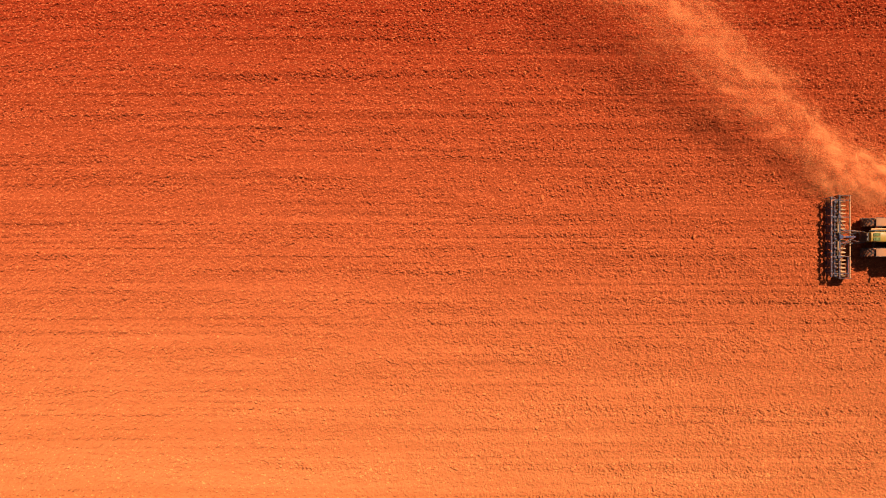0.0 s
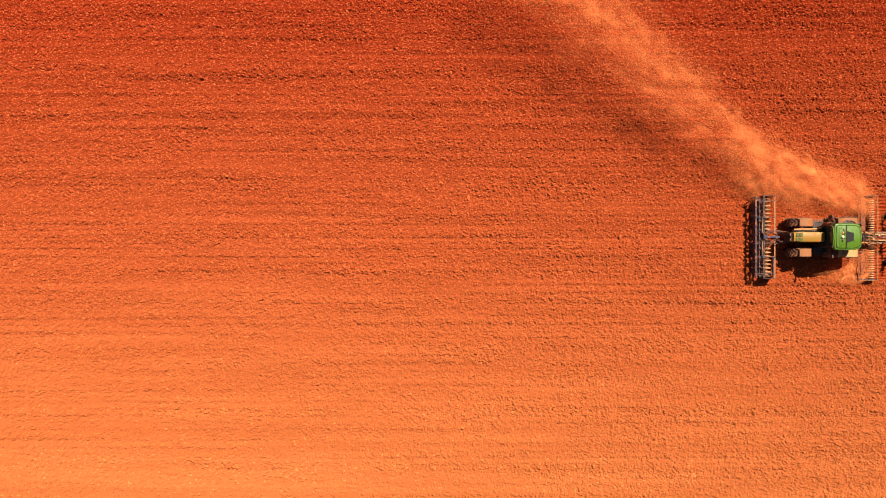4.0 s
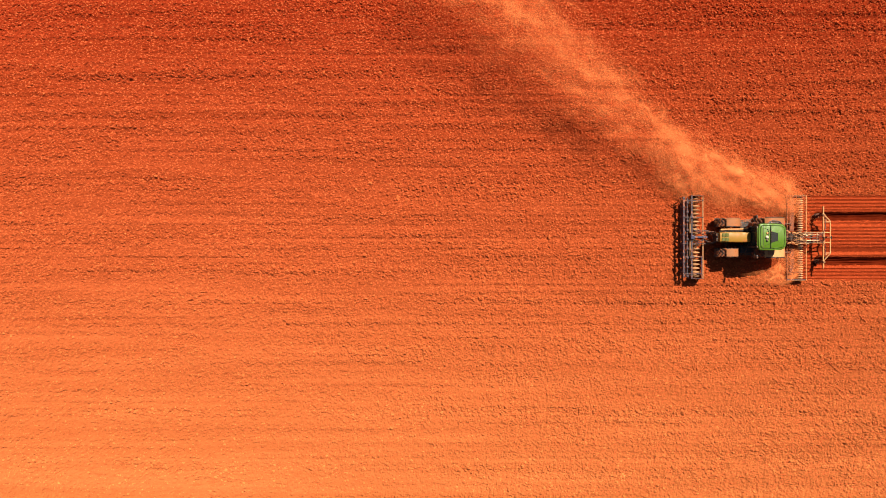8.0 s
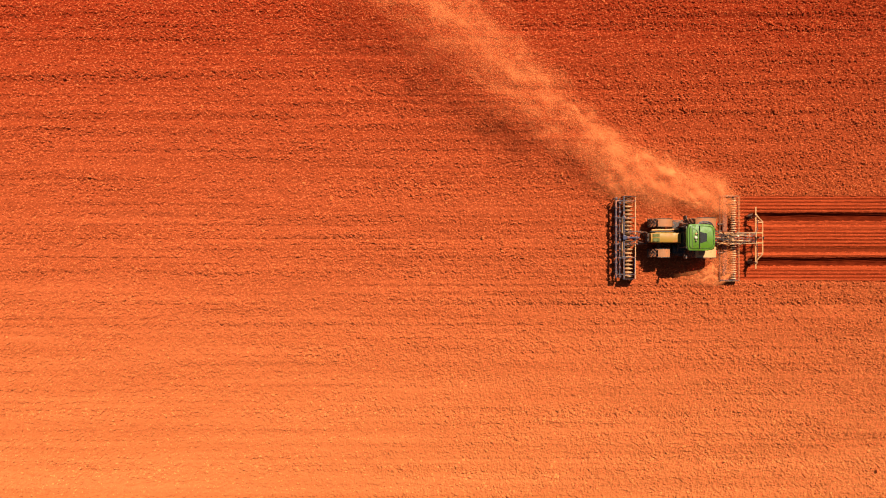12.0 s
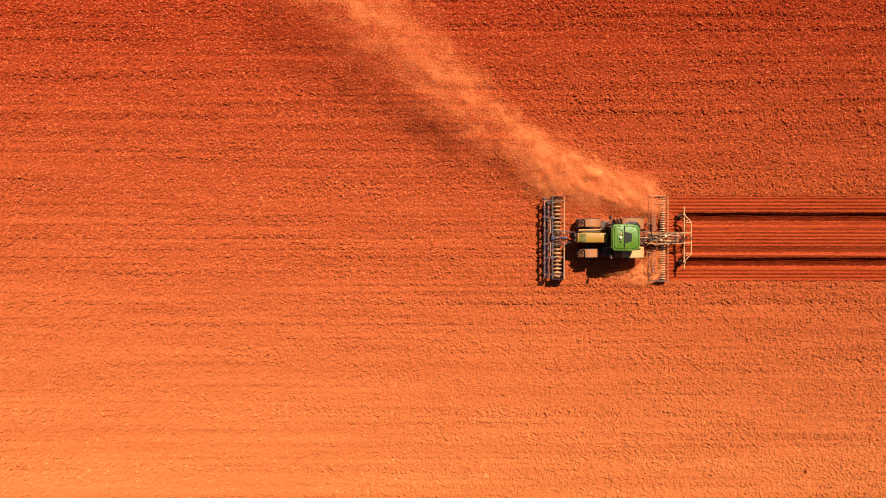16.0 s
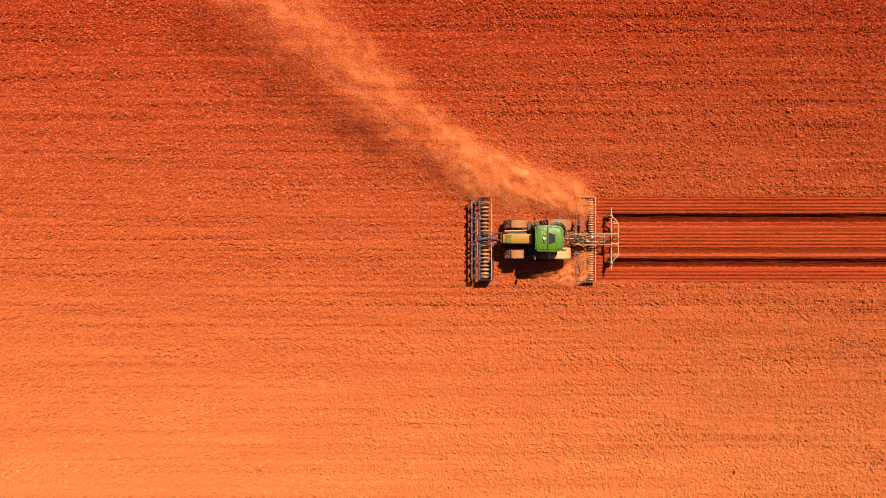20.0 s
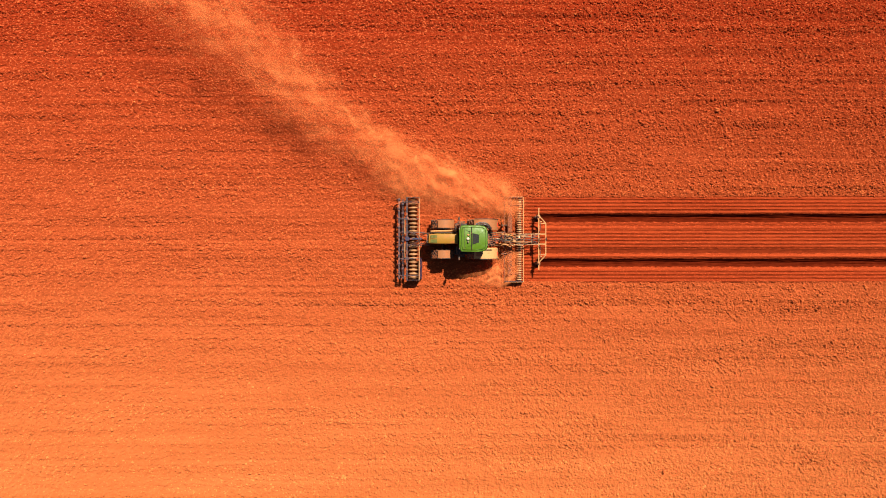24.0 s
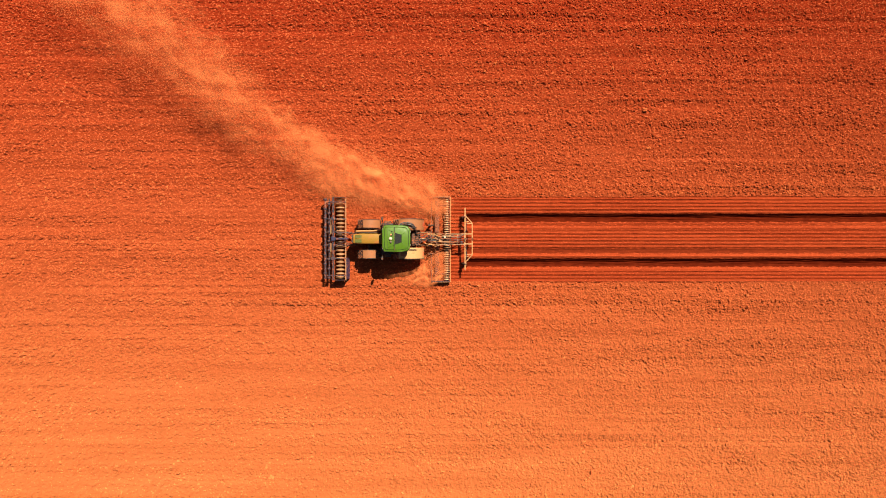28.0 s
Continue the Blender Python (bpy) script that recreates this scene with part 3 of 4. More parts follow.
def build_tractor():
    t = thing("tractor", (-3.6, 0.68, 0.0), "large green farm tractor with dusty yellowish hood on red soil", "tractor")
    # running gear
    bm = box(B(), -2.0, 1.6, -0.26, 0.26, 0.62, 1.12, 0.04)
    box(bm, 0.6, 1.95, -0.36, 0.36, 0.6, 1.25, 0.06)
    box(bm, -2.35, -1.9, -0.3, 0.3, 0.62, 1.2, 0.04)
    part("chassis", bm, IRON, t, "dark dusty cast-iron chassis")
    part("front_axle", rod(rod(B(), (-1.43, -1.0, 0.74), (-1.43, 1.0, 0.74), 0.11), (-1.43, -0.25, 0.78), (-1.43, 0.25, 0.78), 0.19), IRON, t)
    part("rear_axle", rod(B(), (1.22, -1.2, 0.98), (1.22, 1.2, 0.98), 0.15), IRON, t)
    for s in (-1, 1):
        wheel("front_wheel", t, (-1.43, s * 1.02, 0.75), 0.79, 0.58, 20, 0.42, s)
        wheel("rear_wheel", t, (1.22, s * 0.965, 0.96), 1.0, 0.71, 22, 0.53, s)
        # mudguards
        f = part("front_fender", arch(B(), -1.43, 0.75, 0.86, 28 if s > 0 else 56, 112, s * 1.02 - 0.29, s * 1.02 + 0.27, 0.025, lip=0.03), FENDER, t, "dust-covered plastic front mudguard", True)
        for k in (-0.295, 0.275):
            part("edge_trim", arch(B(), -1.43, 0.75, 0.862, 26 if s > 0 else 54, 114, s * 1.02 + k - 0.015, s * 1.02 + k + 0.015, 0.035), DARK, f, "dark moulded edge", True)
        part("bracket", rod(B(), (-1.2, s * 0.6, 1.1), (-1.2, s * 0.95, 1.6), 0.03), IRON, f)
        f = part("rear_fender", arch(B(), 1.22, 0.96, 1.05, -8, 122, s * 0.965 - 0.40, s * 0.965 + 0.37, 0.04, 16, lip=0.05), MUDGUARD if s < 0 else FENDER, t, "pale tan rear mudguard" if s < 0 else "dust-covered rear mudguard", True)
        part("tail_lamp", box(B(), 2.22, 2.28, s * 0.98 - 0.15, s * 0.98 + 0.12, 1.2, 1.32, 0.01), TAIL, f, "red tail lamp")
        part("edge_trim", arch(B(), 1.22, 0.96, 1.06, -4, 118, s * (0.965 + 0.37) - 0.03, s * (0.965 + 0.37) + 0.015, 0.05, 16), DARK, f, "black rubber edge", True)
        if s < 0:
            part("step_pad", box(B(), 0.80, 1.18, -1.16, -0.80, 2.045, 2.062, 0.01), FENDER, f, "worn step pad")
        if s > 0:
            for k in range(2):
                part("air_hose", hose(B(), [(0.55, 0.80, 2.3 - 0.1 * k), (0.98, 1.06 - 0.10 * k, 2.2), (1.5, 1.0 - 0.10 * k, 2.16), (1.76, 0.72 - 0.08 * k, 2.0), (1.80, 0.45, 1.6)], 0.045), HOSE, f)
        part("handrail", hose(B(), [(0.78, s * 0.72, 2.0), (1.1, s * 0.70, 2.12), (1.62, s * 0.72, 2.1), (1.85, s * 0.74, 1.9)], 0.022), DARK, f)
        # steps and tank below the cab door
        bm = box(B(), -0.62, 0.35, s * 0.78 - 0.28, s * 0.78 + 0.28, 0.55, 1.05, 0.08)
        part("fuel_tank", bm, DARK, t, "black dusty plastic fuel tank")
        for k in range(3):
            part("step", box(B(), -0.42 + 0.05 * k, -0.02 + 0.05 * k, s * 1.12 - 0.1, s * 1.12 + 0.1, 0.45 + 0.3 * k, 0.49 + 0.3 * k, 0.008), IRON, t)
        # mirror on its arm
        m = part("mirror_arm", hose(B(), [(-0.22, s * 0.74, 2.45), (-0.34, s * 1.0, 2.52), (-0.36, s * 1.26, 2.66)], 0.022), DARK, t)
        part("mirror", box(B(), -0.42, -0.31, s * 1.30 - 0.11, s * 1.30 + 0.11, 2.55, 3.02, 0.04), DARK, m, "black mirror housing")
    # hood: a tapering bonnet with rounded shoulders
    bm = B()
    rows = []
    for x, w, z, z0 in ((-2.40, 0.26, 1.86, 1.18), (-2.35, 0.31, 1.98, 1.12), (-1.9, 0.335, 2.06, 1.10), (-1.2, 0.34, 2.12, 1.10), (-0.55, 0.335, 2.17, 1.10), (-0.42, 0.32, 2.16, 1.10)):
        rows.append([bm.verts.new((x, y, zz)) for y, zz in ((-w, z0), (-w, z - 0.12), (-w * 0.92, z - 0.035), (-w * 0.72, z), (w * 0.72, z), (w * 0.92, z - 0.035), (w, z - 0.12), (w, z0))])
    for p, q in zip(rows, rows[1:]):
        for j in range(8):
            bm.faces.new((p[j], p[(j + 1) % 8], q[(j + 1) % 8], q[j]))
    bm.faces.new(rows[0]), bm.faces.new(rows[-1])
    bmesh.ops.recalc_face_normals(bm, faces=bm.faces)
    hood = part("hood", bm, HOOD, t, "dusty yellow-green bonnet", True)
    g = part("front_grille", box(B(), -2.46, -2.39, -0.29, 0.29, 1.02, 1.80, 0.03), DARK, hood, "black front grille")
    for k in range(7):
        part("grille_bar", box(B(), -2.475, -2.455, -0.26, 0.26, 1.10 + 0.09 * k, 1.12 + 0.09 * k, 0), IRON, g)
    for s in (-1, 1):
        v = part("vent", box(B(), -2.24, -1.80, s * 0.145 - 0.115, s * 0.145 + 0.115, 2.02, 2.062, 0.01, pose(0, 0, 0, 0, -6, 0)), VENT, hood, "dark green screened air vent")
        for k in range(5):
            part("vent_slat", box(B(), -2.20 + 0.08 * k, -2.18 + 0.08 * k, s * 0.145 - 0.11, s * 0.145 + 0.11, 2.05 + 0.007 * k, 2.066 + 0.007 * k, 0), VENT, v)
        part("hood_stripe", box(B(), -2.0, -0.6, s * 0.342 - 0.004, s * 0.342 + 0.004, 1.72, 1.80, 0.002), RIM, hood, "yellow side stripe")
        part("headlight", box(B(), -2.50, -2.45, s * 0.15 - 0.09, s * 0.15 + 0.09, 1.64, 1.76, 0.015), LAMP, hood, "clear headlight")
        part("side_grille", box(B(), -2.1, -0.7, s * 0.338 - 0.012, s * 0.338 + 0.012, 1.2, 1.62, 0.01), VENT, hood, "dark side grille")
    # pipes along the bonnet: intake duct and stack
    part("intake_duct", hose(B(), [(-2.22, 0.50, 1.72), (-1.8, 0.52, 1.80), (-1.0, 0.53, 1.84), (-0.5, 0.60, 1.92)], 0.06, 10), CREAM, t, "dusty tan intake duct", True)
    part("coolant_pipe", hose(B(), [(-2.30, 0.40, 1.66), (-1.8, 0.405, 1.76), (-1.0, 0.41, 1.80), (-0.45, 0.44, 1.86)], 0.035, 8), DARK, t, "black pipe along the bonnet", True)
    e = part("exhaust_stack", hose(B(), [(-0.46, 0.60, 1.5), (-0.44, 0.72, 1.9), (-0.42, 0.84, 2.3), (-0.40, 0.86, 2.85)], 0.085, 12), IRON, t, "dark steel exhaust stack", True)
    part("heat_shield", lathe(B(), [(-0.3, 0.11), (-0.28, 0.125), (0.28, 0.125), (0.3, 0.11)], 16), RED, e).matrix_basis = pose(-0.41, 0.85, 2.35, 90, 0, 0)
    part("tail_pipe", hose(B(), [(-0.40, 0.86, 2.84), (-0.37, 0.87, 2.95), (-0.28, 0.90, 3.0)], 0.06, 10), IRON, e)
    part("grab_rail", hose(B(), [(-0.45, -0.42, 2.0), (-0.52, -0.62, 1.9), (-0.50, -0.86, 1.7), (-0.40, -1.0, 1.3)], 0.02), DARK, t)
    # cab
    bm = box(B(), -0.38, 1.25, -0.72, 0.72, 0.98, 1.35, 0.05)
    cab = part("cab", bm, DARK, t, "black cab floor and lower frame")
    for x, y, lean in ((-0.30, 0.66, 0.08), (-0.30, -0.66, 0.08), (0.55, 0.72, 0.0), (0.55, -0.72, 0.0), (1.28, 0.68, -0.05), (1.28, -0.68, -0.05)):
        part("cab_post", rod(B(), (x - lean, y, 1.3), (x + lean * 0.5, y * 0.98, 2.9), 0.04, square=True), DARK, cab)
    for x0, x1, y0, y1 in ((-0.345, -0.33, -0.62, 0.62), (1.27, 1.285, -0.64, 0.64), (-0.26, 0.5, 0.70, 0.712), (-0.26, 0.5, -0.712, -0.70), (0.6, 1.24, 0.70, 0.712), (0.6, 1.24, -0.712, -0.70)):
        part("cab_window", box(B(), x0, x1, y0, y1, 1.36, 2.86, 0), GLASS, cab, "dark tinted cab glass")
    s = part("seat", box(box(B(), 0.55, 1.05, -0.26, 0.26, 1.62, 1.76, 0.05), 0.98, 1.12, -0.24, 0.24, 1.7, 2.4, 0.05), SEAT, cab)
    part("steering_wheel", lathe(B(), [(-0.015, 0.17), (-0.015, 0.2), (0.015, 0.2), (0.015, 0.17)], 20), DARK, cab).matrix_basis = pose(0.2, 0, 1.95, 90, 0, 0) @ pose(0, 0, 0, 0, 0, 0)
    # roof: rounded shell with a raised rim, dark hatch, folds running to the corners
    shape = [(-0.30, 0.62), (-0.24, 0.83), (-0.02, 0.87), (0.9, 0.86), (1.28, 0.80), (1.46, 0.60), (1.48, 0.0), (1.46, -0.60), (1.28, -0.80), (0.9, -0.86), (-0.02, -0.87), (-0.24, -0.83), (-0.30, -0.62), (-0.31, 0.0)][::-1]
    roof = part("roof", slab(B(), shape, 2.84, 3.08, 0.06), GREEN, t, "bright green cab roof", True)
    part("roof_panel", slab(B(), [(x * 0.86 + 0.08, y * 0.84) for x, y in shape], 3.06, 3.115, 0.03), GREEN, roof, smooth=True)
    part("visor", box(B(), -0.36, -0.14, -0.60, 0.60, 2.90, 3.02, 0.04), GREEN, roof, smooth=True)
    part("hatch", slab(B(), [(0.50, -0.39), (0.92, -0.25), (0.92, 0.25), (0.50, 0.36)], 3.105, 3.13, 0.008), HATCH, roof, "dark tinted roof hatch")
    part("hatch_frame", rod(rod(rod(B(), (0.93, 0.25, 3.12), (1.34, 0.55, 3.10), 0.016), (0.93, -0.25, 3.12), (1.34, -0.55, 3.10), 0.016), (0.93, -0.27, 3.125), (0.93, 0.27, 3.125), 0.016), GREEN, roof)
    part("roof_bar", rod(rod(rod(B(), (0.45, -0.72, 3.17), (0.45, 0.74, 3.17), 0.02), (0.45, -0.7, 3.17), (0.45, -0.7, 3.05), 0.015), (0.45, 0.72, 3.17), (0.45, 0.72, 3.05), 0.015), DARK, roof, "black antenna bar")
    part("roof_seam", box(B(), -0.02, -0.005, -0.7, 0.7, 3.11, 3.122, 0), DARK, roof)
    # raised cords in the darker green draw the shaded grooves and creases
    ring = [(x * 0.875 + 0.075, y * 0.86, 3.09) for x, y in shape]
    part("roof_groove", hose(B(), ring + ring[:1], 0.016, 6, 3), SHADE_GREEN, roof, "dark green line round the roof panel in place of a shaded groove")
    ring = [(x * 0.985 + 0.01, y * 0.985, 3.045) for x, y in shape]
    part("roof_trim", hose(B(), ring + ring[:1], 0.014, 6, 3), SHADE_GREEN, roof)
    for y0, y1 in ((-0.40, -0.60), (0.38, 0.58)):
        part("roof_crease", rod(B(), (0.50, y0, 3.118), (0.02, y1, 3.118), 0.011, sides=6), SHADE_GREEN, roof)
    d = part("receiver_dome", lathe(B(), [(0, 0.11), (0.05, 0.11), (0.1, 0.085), (0.13, 0.03)], 20), WHITE, roof, "white satellite receiver dome", True)
    d.matrix_basis = pose(0.20, -0.02, 3.11, 90, 0, 0)
    d = part("beacon", lathe(B(), [(0, 0.07), (0.09, 0.06), (0.13, 0.03)], 16), LAMP, roof, "pale warning beacon", True)
    d.matrix_basis = pose(0.22, -0.23, 3.11, 90, 0, 0)
    d = part("receiver_ring", lathe(B(), [(0, 0.03), (0, 0.065), (0.05, 0.065), (0.07, 0.04)], 18), CREAM, roof, "pale receiver ring", True)
    d.matrix_basis = pose(0.23, 0.24, 3.11, 90, 0, 0)
    part("roof_cable", hose(B(), [(0.22, -0.23, 3.135), (0.33, -0.12, 3.135), (0.30, 0.08, 3.135), (0.35, 0.24, 3.135), (0.24, 0.50, 3.135)], 0.012), DARK, roof, "black antenna cable")
    d = part("antenna", rod(lathe(B(), [(0, 0.05), (0.05, 0.04)], 12), (0, 0.05, 0), (0, 0.35, 0), 0.008), DARK, roof)
    d.matrix_basis = pose(0.27, 0.20, 3.11, 90, 0, 0)
    for s in (-1, 1):
        for x, y in ((-0.31, 0.40), (-0.31, 0.62), (1.46, 0.42)):
            part("work_lamp", box(B(), x - 0.05, x + 0.05, s * y - 0.08, s * y + 0.08, 2.86, 2.98, 0.015), LAMP, roof, "clear work lamp")
    # front linkage
    for s in (-1, 1):
        part("front_lift_arm", hose(B(), [(-2.3, s * 0.38, 0.8), (-2.6, s * 0.40, 0.72), (-2.86, s * 0.42, 0.68)], 0.05), IRON, t)
        part("front_hose", hose(B(), [(-2.28, s * 0.22, 1.3), (-2.5, s * 0.36, 1.42), (-2.74, s * 0.30, 1.12), (-2.95, s * 0.2, 1.0)], 0.022), HOSE, t)
        # rear linkage
        part("lift_arm", rod(B(), (1.85, s * 0.42, 0.78), (2.85, s * 0.46, 0.66), 0.05, 0.06), IRON, t)
        part("lift_rod", rod(rod(B(), (1.9, s * 0.40, 1.5), (2.45, s * 0.45, 0.75), 0.03), (1.95, s * 0.40, 1.42), (2.2, s * 0.43, 1.08), 0.05), STEEL, t, "steel lift rod")
        part("rocker_arm", box(B(), 1.5, 1.98, s * 0.40 - 0.05, s * 0.40 + 0.05, 1.4, 1.54, 0.02), IRON, t)
    part("top_link", rod(rod(rod(B(), (1.9, 0, 1.30), (2.75, 0, 1.26), 0.03), (2.1, 0, 1.30), (2.5, 0, 1.28), 0.05), (2.7, -0.08, 1.26), (2.7, 0.08, 1.26), 0.04), STEEL, t, "steel top link")
    for k in range(6):
        y = -0.3 + 0.12 * k
        part("rear_hose", hose(B(), [(1.62, y, 1.55), (1.95, y * 1.3 + 0.05, 1.74), (2.3, y * 0.8 + 0.1, 1.62), (2.75, y * 0.6, 1.36)], 0.02), HOSE, t)
    part("valve_block", box(B(), 1.5, 1.7, -0.34, 0.34, 1.4, 1.62, 0.02), IRON, t)
    part("drawbar", box(B(), 1.7, 2.35, -0.06, 0.06, 0.42, 0.5, 0.01), IRON, t)
    return t


build_tractor()


# ---- the ring packer on the front linkage ----
def build_packer():
    p = thing("front_packer", (-7.05, 0.70, 0.0), "blue-grey front packer with a row of worn cast-iron rings", "ring packer")
    L = 2.84
    part("main_beam", box(B(), -0.47, -0.35, -L, L, 0.84, 0.96, 0.012), BLUE, p, "blue-grey square beam")
    part("front_beam", box(B(), -1.0, -0.89, -L + 0.1, L - 0.1, 0.84, 0.94, 0.01), BLUE, p)
    part("middle_beam", box(B(), -0.73, -0.65, -L + 0.1, L - 0.15, 0.80, 0.88, 0.01), BLUE, p)
    part("rear_beam", box(B(), 0.38, 0.45, -L, L, 0.70, 0.77, 0.01), STEEL, p, "worn rear beam")
    part("axle", rod(B(), (0, -L + 0.05, 0.32), (0, L - 0.05, 0.32), 0.05), IRON, p)
    for s in (-1, 1):
        e = part("end_plate", slab(B(), [(-0.45, -0.015), (0.44, -0.015), (0.44, 0.015), (-0.45, 0.015)], 0.28, 0.88, 0), BLUE, p)
        e.location = (0, s * (L - 0.02), 0)
        part("bearing", rod(B(), (0, s * (L - 0.12), 0.32), (0, s * (L + 0.03), 0.32), 0.09, sides=14), IRON, p)
    # rings: wedge-edged wheels on the axle
    first = None
    for i in range(21):
        y = -2.66 + 5.32 * i / 20
        if first is None:
            bm = lathe(B(), [(-0.12, 0.07), (-0.085, 0.12), (-0.06, 0.24), (-0.022, 0.33), (0.022, 0.33), (0.06, 0.24), (0.085, 0.12), (0.12, 0.07)], 28)
            first = part("packer_ring", bm, RING, p, "worn cast-iron packer ring", True)
            first.location = (0, y, 0.325)
        else:
            share(first, pose(0, y, 0.325))
    # cross members and scraper bars
    for y in (-2.5, -1.35, -0.42, 0.42, 1.35, 2.5):
        part("cross_member", box(box(B(), -0.96, -0.42, y - 0.04, y + 0.04, 0.85, 0.93, 0.01), -0.45, 0.42, y - 0.03, y + 0.03, 0.80, 0.86, 0.01, pose(0, 0, 0, 0, 6, 0)), BLUE, p)
    tine = None
    for i in range(18):
        y = -2.66 + 5.32 * i / 17
        x = -0.94 if i % 2 else -0.69
        if tine is None:
            bm = hose(B(), [(0, 0, 0.88), (-0.10, 0.01, 0.98), (-0.17, 0.0, 0.80), (-0.10, -0.01, 0.55), (0.03, 0, 0.30), (-0.02, 0, 0.0)], 0.032)
            box(bm, -0.08, 0.08, -0.07, 0.07, 0.83, 0.97, 0.01)
            tine = part("spring_tine", bm, BLUE, p, "curved spring tine with a clamp", True)
            tine.location = (x, y, 0)
        else:
            share(tine, pose(x, y, 0))
    board = None
    for i in range(9):
        y = -2.35 + 4.7 * i / 8
        if board is None:
            bm = box(B(), -0.03, 0.03, -0.25, 0.25, 0.06, 0.72, 0.01, pose(0, 0, 0, 0, 14, 0))
            rod(bm, (0, 0, 0.60), (0.10, 0, 0.88), 0.022)
            rod(bm, (0.0, 0.08, 0.66), (0.26, 0.08, 0.92), 0.018)
            board = part("levelling_board", bm, BLUE, p, "blue-grey levelling paddle")
            board.location = (-0.78, y, 0)
        else:
            share(board, pose(-0.78, y, 0))
    # headstock and hydraulics
    h = part("headstock", box(box(B(), -0.44, 0.62, -0.06, 0.06, 0.92, 1.06, 0.015), -0.52, -0.28, -0.14, 0.14, 0.86, 1.12, 0.02), NAVY, p, "deep blue headstock beam")
    for s in (-1, 1):
        part("lower_link", rod(B(), (0.42, s * 0.44, 0.70), (0.82, s * 0.42, 0.68), 0.04, square=True), BLUE, h)
        part("brace", rod(B(), (-0.40, s * 0.55, 0.92), (0.50, s * 0.08, 1.0), 0.03), BLUE, h)
        part("hose", hose(B(), [(0.9, s * 0.15, 1.05), (0.62, s * 0.34, 1.2), (0.30, s * 0.22, 1.08), (-0.1, s * 0.6, 1.0), (-0.4, s * 1.1, 0.98)], 0.018), HOSE, h)
        part("fold_cylinder", rod(rod(B(), (-0.56, s * 0.3, 1.02), (-0.56, s * 0.9, 1.0), 0.045), (-0.56, s * 0.9, 1.0), (-0.56, s * 1.3, 0.98), 0.024), STEEL, h, "steel hydraulic cylinder")
        part("hinge", box(B(), -0.55, -0.28, s * 1.36 - 0.09, s * 1.36 + 0.09, 0.80, 1.02, 0.02), BLUE, p)
    part("side_board", box(B(), 0.47, 0.53, -2.75, -1.3, 0.08, 0.52, 0.01, pose(0, 0, 0, 0, -20, 0)), NAVY, p, "blue steel side deflector")
    return p


build_packer()


